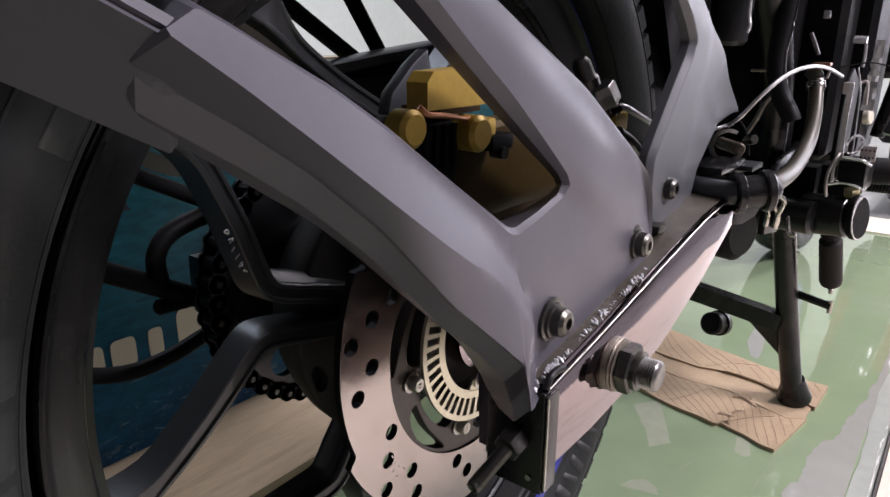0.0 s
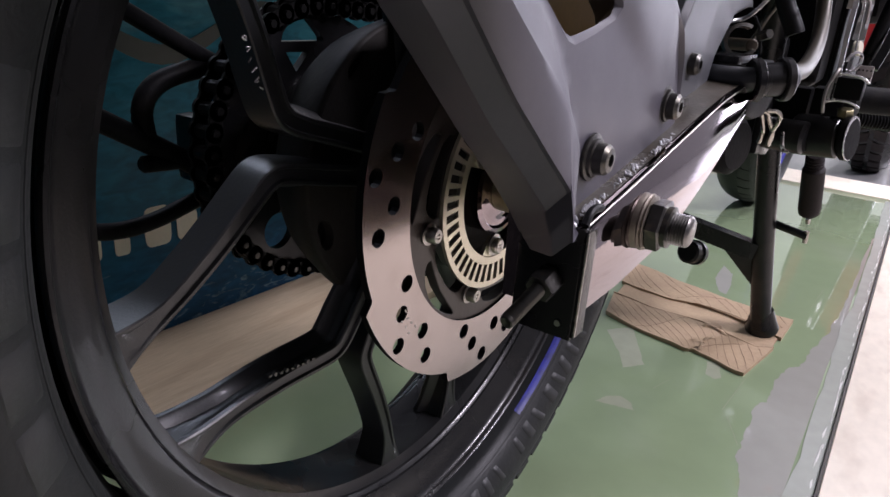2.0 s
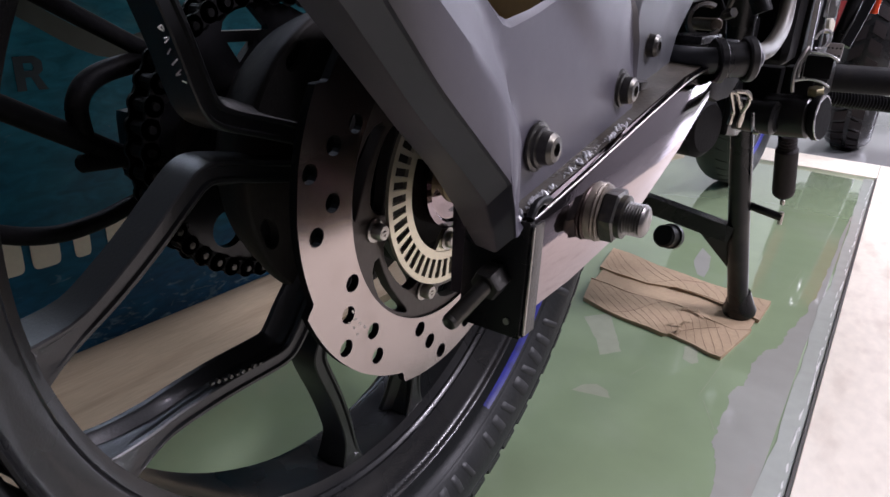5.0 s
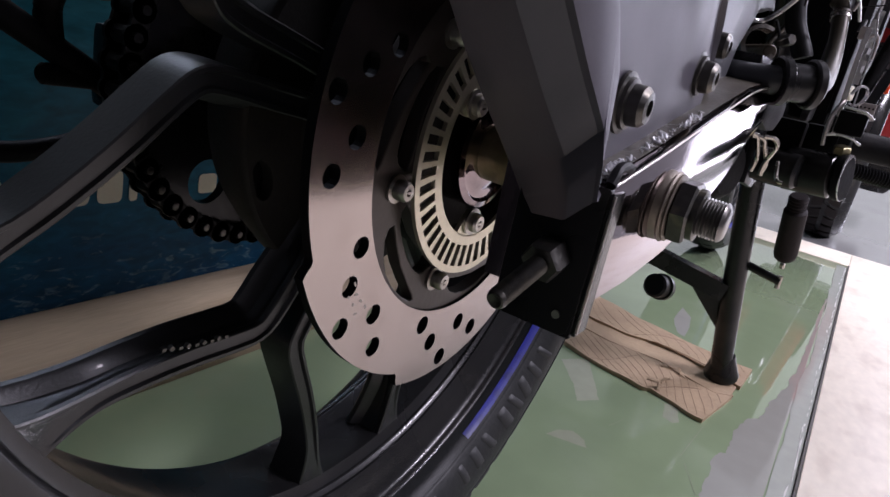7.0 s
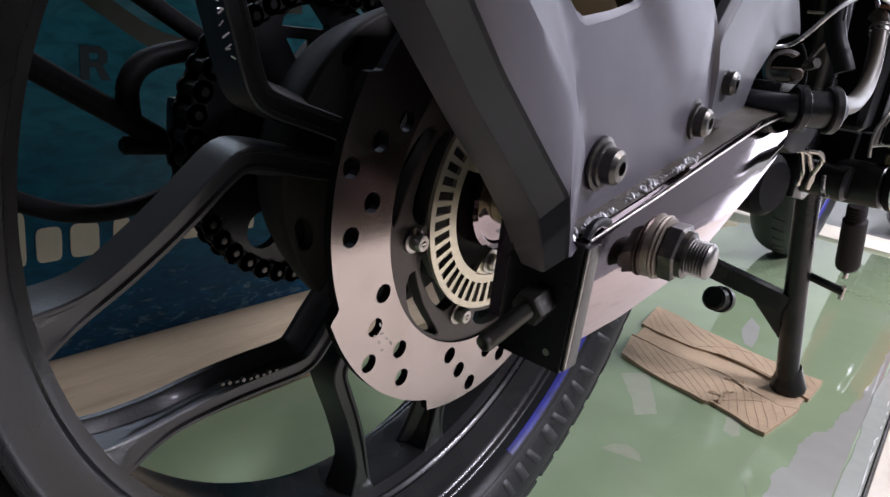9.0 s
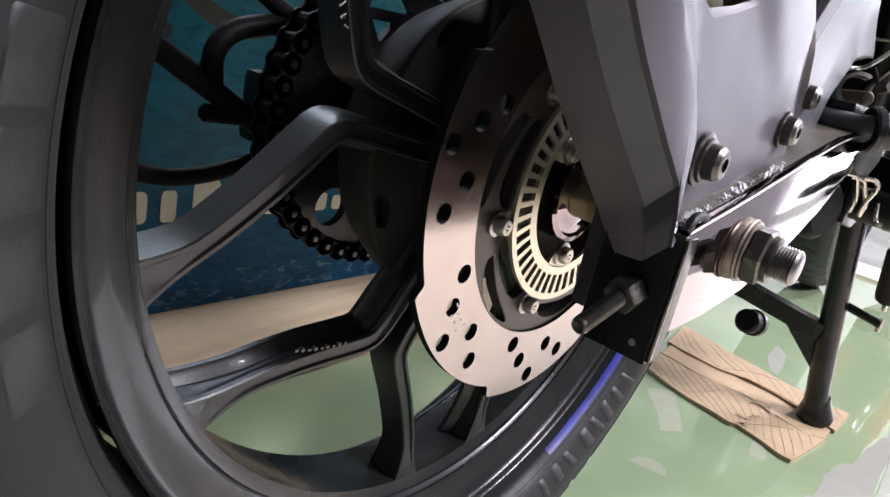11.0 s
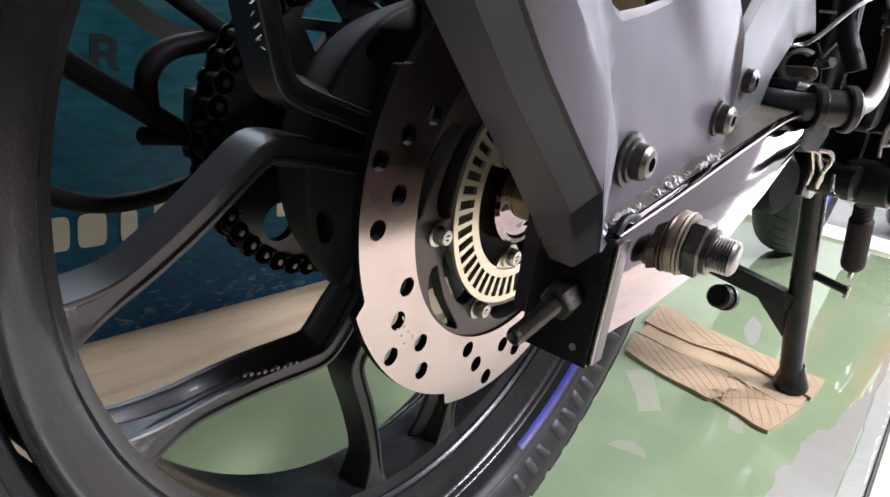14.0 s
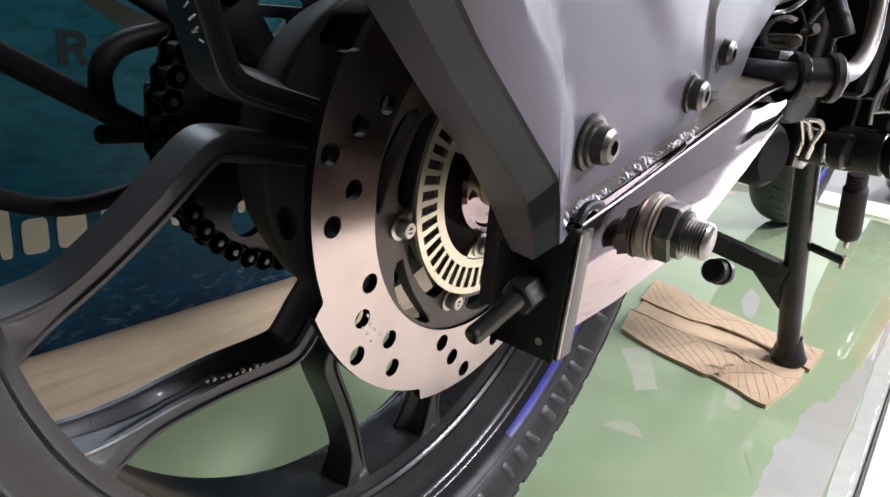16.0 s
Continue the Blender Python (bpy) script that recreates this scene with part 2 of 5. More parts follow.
# ---- mesh helpers ----
def finish(bm, angle=35):
    bmesh.ops.remove_doubles(bm, verts=bm.verts, dist=1e-6)
    bmesh.ops.recalc_face_normals(bm, faces=bm.faces)
    for f in bm.faces:
        f.smooth = True
    lim = radians(angle)
    for e in bm.edges:
        e.smooth = len(e.link_faces) == 2 and e.calc_face_angle(0) < lim


def part(name, bm, material, parent=None, label="", angle=35, even=False):
    """Links a bmesh as one mesh object under a thing or a part. even: large faces keep flat shading beside rounded edges."""
    finish(bm, angle)
    me = bpy.data.meshes.new(name)
    bm.to_mesh(me)
    bm.free()
    me.materials.append(material)
    ob = new(name, me)
    if parent:
        ob.parent = parent
        ob.matrix_parent_inverse = parent.matrix_world.inverted()
    if label:
        ob["label"] = label
    if even:
        w = ob.modifiers.new("even", "WEIGHTED_NORMAL")
        w.keep_sharp, w.weight = True, 90
    return ob


def again(ob, m, parent=None):
    """Another object on the same mesh, at the pose m."""
    o = new(ob.name.split(".")[0], ob.data)
    o.matrix_world = m
    p = parent or ob.parent
    if p:
        o.parent = p
        o.matrix_parent_inverse = p.matrix_world.inverted()
    return o


def thing(name, at, label, category, group="", kind=""):
    e = new(name)
    e.location = at
    e.empty_display_size = 0.02
    bpy.context.view_layer.update()
    return tagged(e, label, category, group, kind)


def B():
    return bmesh.new()


def box(bm, lo, hi, bevel=0.0, seg=2, m=None):
    c, s = (Vector(lo) + Vector(hi)) / 2, Vector(hi) - Vector(lo)
    r = bmesh.ops.create_cube(bm, size=1, matrix=(m or Matrix()) @ Matrix.Translation(c) @ Matrix.Diagonal((*s, 1)))
    if bevel:
        es = list({e for v in r["verts"] for e in v.link_edges})
        bmesh.ops.bevel(bm, geom=es, offset=bevel, segments=seg, affect="EDGES", profile=0.7)
    return bm


def frame_of(a, b):
    d = (Vector(b) - Vector(a))
    return Matrix.Translation(a) @ d.to_track_quat("Z", "Y").to_matrix().to_4x4(), d.length


def lathe(bm, profile, a, b, seg=32, closed=False):
    """Turns a profile of (distance along a to b, radius) round the line a-b."""
    m, _ = frame_of(a, b)
    rings = []
    for h, r in profile:
        if r < 1e-6:
            rings.append([bm.verts.new(m @ Vector((0, 0, h)))])
        else:
            rings.append([bm.verts.new(m @ Vector((r * math.cos(2 * math.pi * k / seg), r * math.sin(2 * math.pi * k / seg), h))) for k in range(seg)])
    pairs = list(zip(rings, rings[1:])) + ([(rings[-1], rings[0])] if closed else [])
    for p, q in pairs:
        for k in range(seg):
            j = (k + 1) % seg
            if len(p) == 1 and len(q) == 1:
                continue
            if len(p) == 1:
                bm.faces.new((p[0], q[k], q[j]))
            elif len(q) == 1:
                bm.faces.new((p[k], p[j], q[0]))
            else:
                bm.faces.new((p[k], p[j], q[j], q[k]))
    return bm


def rod(bm, a, b, r, seg=20, edge=0.0):
    n = (Vector(b) - Vector(a)).length
    e = min(edge, r * 0.6, n * 0.4)
    prof = [(0, 0), (0, r - e), (e, r), (n - e, r), (n, r - e), (n, 0)] if e else [(0, 0), (0, r), (n, r), (n, 0)]
    return lathe(bm, prof, a, b, seg)


def hexnut(bm, a, b, r, hole=0.0):
    n = (Vector(b) - Vector(a)).length
    prof = [(0, hole), (0, r * 0.9), (n * 0.12, r), (n * 0.88, r), (n, r * 0.9), (n, hole)]
    return lathe(bm, prof, a, b, 6)


def smooth_path(pts, n=8):
    """A Catmull-Rom line through the points."""
    p = [Vector(q) for q in pts]
    p = [2 * p[0] - p[1]] + p + [2 * p[-1] - p[-2]]
    out = []
    for i in range(1, len(p) - 2):
        for k in range(n):
            t = k / n
            a, b, c, d = p[i - 1], p[i], p[i + 1], p[i + 2]
            out.append(0.5 * ((2 * b) + (c - a) * t + (2 * a - 5 * b + 4 * c - d) * t * t + (3 * b - a - 3 * c + d) * t ** 3))
    return out + [p[-2]]


def sweep(bm, pts, section, up=(1, 0, 0), caps=True, scales=None):
    """Carries a closed section of (across, up) points along a line."""
    pts, up, rings = [Vector(q) for q in pts], Vector(up), []
    for i, p in enumerate(pts):
        d = (pts[min(i + 1, len(pts) - 1)] - pts[max(i - 1, 0)]).normalized()
        side = d.cross(up).normalized()
        top = side.cross(d).normalized()
        s = scales[i] if scales else 1
        rings.append([bm.verts.new(p + s * (side * u + top * v)) for u, v in section])
    n = len(section)
    for a, b in zip(rings, rings[1:]):
        for k in range(n):
            bm.faces.new((a[k], a[(k + 1) % n], b[(k + 1) % n], b[k]))
    if caps:
        bm.faces.new(rings[0][::-1])
        bm.faces.new(rings[-1])
    return bm


def round_section(r, seg=14):
    return [(r * math.cos(2 * math.pi * k / seg), r * math.sin(2 * math.pi * k / seg)) for k in range(seg)]


def tube(bm, pts, r, seg=14, n=8, up=(0.13, 0.1, 1)):
    return sweep(bm, smooth_path(pts, n) if len(pts) > 2 else pts, round_section(r, seg), up)


def plate(bm, loops, x0, x1, bevel=0.0):
    """A flat plate across x between x0 and x1, from an outer loop of (y, z) and loops of holes."""
    start = set(bm.verts)
    edges = []
    for loop in loops:
        vs = [bm.verts.new((x0, y, z)) for y, z in loop]
        edges += [bm.edges.new((vs[k], vs[(k + 1) % len(vs)])) for k in range(len(vs))]
    r = bmesh.ops.triangle_fill(bm, edges=edges, use_beauty=True, use_dissolve=False, normal=(1, 0, 0))
    faces = [g for g in r["geom"] if isinstance(g, bmesh.types.BMFace)]
    ex = bmesh.ops.extrude_face_region(bm, geom=faces)
    bmesh.ops.translate(bm, verts=[g for g in ex["geom"] if isinstance(g, bmesh.types.BMVert)], vec=(x1 - x0, 0, 0))
    if bevel:
        bmesh.ops.recalc_face_normals(bm, faces=bm.faces)
        es = [e for e in bm.edges if len(e.link_faces) == 2 and e.calc_face_angle(0) > 0.9 and abs(e.verts[0].co.x - e.verts[1].co.x) < 1e-7 and e.verts[0] not in start]
        bmesh.ops.bevel(bm, geom=es, offset=bevel, segments=2, affect="EDGES", profile=0.5)
    return bm


AXLE = 0.32
WX = -0.07          # the wheel's middle plane


def polar(r, deg):
    return (r * math.cos(radians(deg)), AXLE + r * math.sin(radians(deg)))


def ring_loop(r, n=64, at=None, phase=0.0):
    cy, cz = at or (0, AXLE)
    return [(cy + r * math.cos(2 * math.pi * k / n + phase), cz + r * math.sin(2 * math.pi * k / n + phase)) for k in range(n)]
# ---- setting ----
def slab(name, lo, hi, material, label, bevel=0.0):
    return tagged(part(name, box(B(), lo, hi, bevel), material), label, name.replace("_", " "), kind="structure")


slab("floor", (-3.2, -0.55, -0.06), (3.4, 5.2, -0.018), M["white_floor"], "glossy white showroom floor round the green display stage")
slab("stage_sheet", (-0.3295, -0.545, -0.0175), (0.196, 1.72, 0.0), M["floor"], "glossy sage green lacquered floor sheet under the motorcycle", 0.001)
slab("board_right", (0.2, -0.545, -0.0172), (0.95, 1.9, 0.002), M["wood_pale"], "pale wooden border board beside the green sheet", 0.001)
slab("board_left", (-0.75, -0.545, -0.0172), (-0.33, 1.9, 0.011), M["wood"], "pale wooden border board below the blue poster panel", 0.001)
slab("board_front", (-0.3295, 1.722, -0.0172), (0.199, 1.9, 0.002), M["wood_pale"], "pale wooden border board across the stage's far end", 0.001)
slab("sheet_joint", (0.1965, -0.545, -0.0172), (0.1995, 1.72, 0.0035), M["sheet_edge"], "dark joint between green sheet and wooden board")
bm = B()
rnd = random.Random(3)
ys = [-0.54 + 0.035 * k for k in range(65)]
inner = [0.172 + 0.006 * noise.noise(Vector((y * 6, 0.3, 0))) + 0.003 * rnd.random() for y in ys]
va = [bm.verts.new((x, y, 0.0007)) for x, y in zip(inner, ys)]
vb = [bm.verts.new((0.1955, y, 0.0009)) for y in ys]
for k in range(len(ys) - 1):
    bm.faces.new((va[k], vb[k], vb[k + 1], va[k + 1]))
tagged(part("film_strip", bm, M["film"]), "clear adhesive film strip along the green sheet's edge", "film strip", kind="structure")


# crinkles and torn slivers where the film has come loose along the joint
for k in range(70):
    y = -0.2 + 0.027 * k + 0.02 * rnd.random()
    x = 0.1925 + 0.0022 * noise.noise(Vector((y * 9, 1.7, 0))) - 0.004 * rnd.random() ** 3
    long_, wide = 0.012 + 0.04 * rnd.random() ** 2, 0.0003 + 0.0009 * rnd.random()
    tilt = 0.002 * (rnd.random() - 0.5)
    bm = B()
    ring = [bm.verts.new(v) for v in ((x, y, 0.001), (x + wide, y + long_ * 0.25, 0.0011), (x + wide * 0.6 + tilt, y + long_, 0.001), (x - wide * 0.7 + tilt, y + long_ * 0.7, 0.001), (x - wide, y + long_ * 0.35, 0.001))]
    mid = bm.verts.new((x + tilt / 2, y + long_ / 2, 0.0014 + 0.0003 * rnd.random()))
    for a, b in zip(ring, ring[1:] + ring[:1]):
        bm.faces.new((a, b, mid))
    tagged(part("film_crinkle", bm, M["crinkle"]), "small whitish crinkle in the clear film strip", "film crinkle", kind="structure")


# pale patches in the sheet, most where the green is gone under the lacquer
def ragged(name, outline, material, label, z=0.00018, cut=6, wob=0.0022, seed=0.0):
    pts = []
    for (xa, ya), (xb, yb) in zip(outline, outline[1:] + outline[:1]):
        for k in range(cut):
            x, y = xa + (xb - xa) * k / cut, ya + (yb - ya) * k / cut
            n = noise.noise_vector(Vector((x * 55, y * 55, seed)))
            f = noise.noise_vector(Vector((x * 210, y * 210, seed + 3)))
            pts.append((x + wob * (n.x + 0.9 * f.x), y + 2 * wob * (n.y + 0.6 * f.y)))
    bm = B()
    bm.faces.new([bm.verts.new((x, y, z)) for x, y in pts])
    bmesh.ops.triangulate(bm, faces=bm.faces[:])
    if bm.faces[:][0].normal.z < 0:
        bmesh.ops.reverse_faces(bm, faces=bm.faces[:])
    return tagged(part(name, bm, material), label, "floor patch", kind="structure")


ragged("pale_patch", [(0.168, 0.05), (0.15, 0.12), (0.138, 0.2), (0.142, 0.26), (0.132, 0.3), (0.122, 0.33), (0.121, 0.375), (0.117, 0.44), (0.125, 0.46), (0.124, 0.51), (0.13, 0.565), (0.143, 0.585), (0.146, 0.625), (0.157, 0.71), (0.164, 0.8), (0.168, 0.95), (0.171, 1.3)] + [(0.175, 1.3), (0.1725, 0.05)],
       M["floor_bare"], "pale grey bare patch with a ragged edge in the green sheet", cut=9, wob=0.003)
ragged("pale_patch", [(-0.031, 0.327), (-0.026, 0.344), (-0.012, 0.357), (0.002, 0.351), (0.011, 0.337), (-0.002, 0.335), (-0.016, 0.331)], M["floor_worn"], "faint worn crescent in the green sheet", wob=0.001)
ragged("pale_patch", [(-0.091, 0.506), (-0.066, 0.54), (-0.03, 0.47), (-0.016, 0.446), (-0.034, 0.421), (-0.054, 0.456)], M["floor_worn"], "faint worn patch in the green sheet", wob=0.001)
ragged("pale_patch", [(0.044, 0.511), (0.057, 0.523), (0.069, 0.48), (0.064, 0.471), (0.051, 0.477)], M["floor_worn"], "faint worn patch in the green sheet", wob=0.001)
# one more pale patch, behind the stand
ragged("pale_patch", [(-0.03, 0.895), (-0.026, 0.82), (-0.006, 0.765), (0.007, 0.76), (0.002, 0.81), (-0.007, 0.861)], M["floor_bare"], "pale patch on the green sheet behind the stand", wob=0.001)
for xa, ya, xb, yb in ((0.094, 0.498, 0.089, 0.407), (0.096, 0.399, 0.12, 0.348), (0.09, 0.6, 0.1, 0.56), (0.13, 0.9, 0.125, 0.8), (0.02, 0.43, 0.012, 0.4)):
    side_ = Vector((yb - ya, xa - xb)).normalized() * 0.0005
    bm = B()
    bm.faces.new([bm.verts.new((x, y, 0.0003)) for x, y in ((xa, ya), (xb, yb), (xb + side_.x, yb + side_.y), (xa + side_.x, ya + side_.y))])
    tagged(part("scratch", bm, M["floor_worn"]), "fine pale scratch in the green sheet", "scratch", kind="structure")
slab("wall_left", (-3.3, -0.55, -0.06), (-3.2, 5.2, 3.0), M["wall"], "plain white showroom wall")
# unseen wall added close behind, dark so that rear faces stay unlit
slab("wall_back", (-3.3, -0.65, -0.06), (3.5, -0.55, 3.0), M["dark_wall"], "unseen showroom wall, kept dark to hold back bounced light")
slab("wall_far_left", (-3.3, 5.2, -0.06), (0.8, 5.3, 3.0), M["wall"], "plain white showroom wall beside the shopfront")
slab("wall_far_top", (0.8, 5.2, 2.5), (1.8, 5.3, 3.0), M["wall"], "plain white showroom wall above the shopfront")
slab("wall_far_right", (1.8, 5.2, -0.06), (3.5, 5.3, 3.0), M["grey_wall"], "plain grey showroom wall beside the shopfront")
slab("wall_far_sill", (0.8, 5.2, -0.06), (1.8, 5.3, 0.12), M["wall"], "low white sill of the shopfront")
slab("shopfront_mullion", (1.27, 5.21, 0.12), (1.33, 5.29, 2.5), M["sheet_edge"], "dark shopfront mullion")
slab("shopfront_transom", (0.8, 5.22, 1.05), (1.8, 5.28, 1.11), M["sheet_edge"], "dark shopfront transom")
# also unseen, dark for what the chrome and the disc mirror
slab("wall_right", (3.4, -0.55, -0.06), (3.5, 5.2, 3.0), M["dark_wall"], "unseen showroom wall, kept dark to hold back bounced light")
slab("ceiling", (-3.3, -0.65, 3.0), (3.5, 5.3, 3.1), M["grey_wall"], "plain grey showroom ceiling")

panel = thing("poster_panel", (-0.52, 0.4, 0.0), "free-standing blue printed poster panel with cream lettering", "poster")
board = part("board", box(B(), (-0.53, -0.54, 0.0112), (-0.5, 1.5, 0.44), 0.002), M["poster"], panel)
part("top_rail", box(B(), (-0.56, -0.54, 0.441), (-0.497, 1.5, 0.456), 0.002), M["wood"], panel, "pale wooden top rail")
# cream letters as plain bars of their sizes, the dark letter above
for y0, y1, z1 in ((-0.132, -0.098, 0.172), (-0.088, -0.062, 0.158), (-0.05, -0.039, 0.176), (-0.03, -0.006, 0.158), (0.002, 0.031, 0.158), (0.046, 0.064, 0.158), (0.083, 0.116, 0.17), (0.124, 0.152, 0.158), (0.16, 0.17, 0.158),
                   (0.178, 0.206, 0.158), (0.214, 0.224, 0.158), (0.25, 0.276, 0.146), (0.285, 0.31, 0.142), (0.316, 0.342, 0.142)):
    yc, zc, hy, hz = (y0 + y1) / 2, (0.122 + z1) / 2, (y1 - y0) / 2, (z1 - 0.122) / 2
    soft = [(yc + hy * math.copysign(abs(math.cos(a)) ** 0.4, math.cos(a)), zc + hz * math.copysign(abs(math.sin(a)) ** 0.4, math.sin(a))) for a in [2 * math.pi * k / 32 for k in range(32)]]
    part("letter_bar", plate(B(), [soft], -0.4995, -0.4985), M["cream"], panel)

# the dark capital and the tan sweep printed above
r_out = [(0.0, 0.0), (0.0, 0.032), (0.019, 0.032), (0.026, 0.027), (0.026, 0.018), (0.021, 0.014), (0.029, 0.0), (0.02, 0.0), (0.0145, 0.0125), (0.0085, 0.0125), (0.0085, 0.0)]
r_in = [(0.0085, 0.0185), (0.0085, 0.0255), (0.0165, 0.0255), (0.018, 0.022), (0.0165, 0.0185)]
part("capital", plate(B(), [[(0.0175 + y, 0.3015 + z) for y, z in r_out], [(0.0175 + y, 0.3015 + z) for y, z in r_in]], -0.4995, -0.4988), M["ink"], board, "dark printed capital R")
up = [(-0.1 + 0.02 * k, 0.362 + 0.03 * math.sin(k * 0.42)) for k in range(20)]
part("sweep", plate(B(), [[(y, z + 0.013 * math.sin(k / 19 * math.pi) + 0.003) for k, (y, z) in enumerate(up)] + [(y, z - 0.006) for y, z in up[::-1]]], -0.4995, -0.499), M["tan"], board, "tan printed sweep")

# ---- motorcycle ----
bike = thing("motorcycle", (WX, 0.6, 0.0), "black motorcycle on its centre stand with a gold brake caliper", "motorcycle")


def revolve(bm, profile, seg, cx=WX, cy=0.0, cz=AXLE, closed=True):
    return lathe(bm, profile, (cx, cy, cz), (cx + 1, cy, cz), seg, closed)


# rim: half section from the middle out, mirrored
half = [(0.012, 0.2055), (0.016, 0.2045), (0.0195, 0.2045), (0.0215, 0.2085), (0.0228, 0.2104), (0.0242, 0.2106), (0.0248, 0.21), (0.0258, 0.2106), (0.0272, 0.2122), (0.0288, 0.2122), (0.0296, 0.2134), (0.033, 0.2205), (0.0365, 0.2276),
        (0.0385, 0.2306), (0.0405, 0.2316), (0.0425, 0.232), (0.0434, 0.233), (0.0428, 0.2342), (0.0405, 0.2346), (0.037, 0.234), (0.034, 0.232), (0.03, 0.224), (0.02, 0.216)]
prof = half + [(-x, r) for x, r in half[::-1]]
rim = part("rim", revolve(B(), prof, 160), M["rim"], bike, "satin black cast alloy rim", 38)

tyre_half = [(0.0, 0.3035), (0.02, 0.302), (0.039, 0.2968), (0.0525, 0.2892), (0.061, 0.281), (0.0648, 0.2735), (0.0656, 0.2672), (0.0645, 0.2605), (0.061, 0.2535), (0.0562, 0.247), (0.0515, 0.2425), (0.049, 0.2408), (0.0465, 0.2398), (0.042, 0.2396), (0.038, 0.2385), (0.0345, 0.236)]
prof = tyre_half + [(-x, r) for x, r in tyre_half[:0:-1]]
tyre = part("tyre", revolve(B(), prof, 160), M["tyre"], bike, "black tubeless tyre with block tread")


def arc_strip(bm, a0, a1, n, profile, cx=WX, cy=0.0, cz=AXLE):
    """A strip of the given open (x, r) profile swept through an arc."""
    rows = []
    for k in range(n + 1):
        a = radians(a0 + (a1 - a0) * k / n)
        rows.append([bm.verts.new((cx + x, cy + r * math.cos(a), cz + r * math.sin(a))) for x, r in profile])
    for p, q in zip(rows, rows[1:]):
        for j in range(len(profile) - 1):
            bm.faces.new((p[j], p[j + 1], q[j + 1], q[j]))
    return bm


# raised band and bars on the sidewall
wall_rx = [(r, x) for x, r in tyre_half[5:13][::-1]]


def wall_x(r):
    """How far out the tyre's sidewall stands at a radius."""
    return float(np.interp(r, [p[0] for p in wall_rx], [p[1] for p in wall_rx]))


part("sidewall_band", arc_strip(B(), 0, 360, 160, [(wall_x(r) + d, r) for r, d in ((0.2436, -0.0006), (0.2441, 0.0006), (0.2448, 0.0006), (0.2455, -0.0006))]), M["tyre"], tyre)
part("sidewall_band", arc_strip(B(), 0, 360, 160, [(wall_x(r) + d, r) for r, d in ((0.2715, -0.0006), (0.272, 0.0007), (0.2728, 0.0007), (0.2735, -0.0006))]), M["tyre"], tyre)


def raised_bar(a, w, r0, r1, material, slant=0.0, depth=0.001, foot=0.0012):
    """One raised mark on the sidewall, its flanks running down into the rubber."""
    bm, rows_b = B(), []
    ring = [(r0 - 0.0012, -foot)] + [(r0 + (r1 - r0) * k / 5, depth) for k in range(6)] + [(r1 + 0.0012, -foot)]
    for da, sink in ((-0.35, depth + foot), (0.0, 0.0), (w / 2, 0.0), (w, 0.0), (w + 0.35, depth + foot)):
        rows_b.append([])
        for r, d in ring:
            ang = radians(a + da + slant * (r - r0) / (r1 - r0))
            rows_b[-1].append(bm.verts.new((WX + wall_x(r) + d - sink, r * math.cos(ang), AXLE + r * math.sin(ang))))
    for p, q in zip(rows_b, rows_b[1:]):
        for j in range(len(ring) - 1):
            bm.faces.new((p[j], p[j + 1], q[j + 1], q[j]))
    part("raised_bar", bm, material, tyre, angle=50)


for base, widths in ((130, (3.8, 3.8, 3.4, 4.0)), (163, (4.4, 4.6, 4.6, 4.4, 4.8))):
    a = base
    for w in widths:
        raised_bar(a, w, 0.2475, 0.2605, M["letter"], depth=0.0005, foot=0.0003)
        a += w + 1.5
# a second row of raised marks nearer the shoulder, as upright and slanting bars
for base, count, height in ((-90, 9, 0.0105), (-57, 8, 0.0115)):
    for k in range(count):
        if k % 7 == 5:
            continue
        raised_bar(base + 3.5 * k, (2.0, 1.1, 1.6, 1.2, 0.9)[k % 5], 0.2485, 0.2485 + height, M["letter"], (0.0, 0.7, -0.6, 0.0, 0.5, -0.2, 0.0)[k % 7], 0.0009, 0.0006)
# blue tape along the bead and, higher up, on the flange
for a0, a1 in ((-64, 8), (84, 112)):
    part("rim_tape", arc_strip(B(), a0, a1, 60, [(0.0468, 0.2394), (0.0492, 0.2404), (0.0504, 0.2412), (0.0518, 0.2422)]), M["blue"], tyre, "blue tape stripe")
part("rim_tape", arc_strip(B(), 12, 66, 40, [(0.0384, 0.2309), (0.0405, 0.2321), (0.0427, 0.2325), (0.0439, 0.2332)]), M["blue"], rim, "blue tape stripe")


# tread blocks: shoulder and crown, alike pieces on shared meshes
def block_mesh(pts, span, skew=0.0, lift=0.0075, sink=0.002):
    bm = B()
    rows = []
    n = 4
    for k in range(n + 1):
        row = []
        for i, (x, r) in enumerate(pts):
            a = radians(-span / 2 + span * k / n + skew * i)
            row.append((x, r, a))
        rows.append(row)
    up = [[bm.verts.new((x, (r + lift) * math.cos(a), (r + lift) * math.sin(a))) for x, r, a in row] for row in rows]
    dn = [[bm.verts.new((x, (r - sink) * math.cos(a), (r - sink) * math.sin(a))) for x, r, a in row] for row in rows]
    m = len(pts)
    for k in range(n):
        for i in range(m - 1):
            bm.faces.new((up[k][i], up[k][i + 1], up[k + 1][i + 1], up[k + 1][i]))
        bm.faces.new((up[k][0], up[k + 1][0], dn[k + 1][0], dn[k][0]))
        bm.faces.new((up[k][-1], up[k + 1][-1], dn[k + 1][-1], dn[k][-1]))
    for k in (0, n):
        for i in range(m - 1):
            bm.faces.new((up[k][i], up[k][i + 1], dn[k][i + 1], dn[k][i]))
    return bm


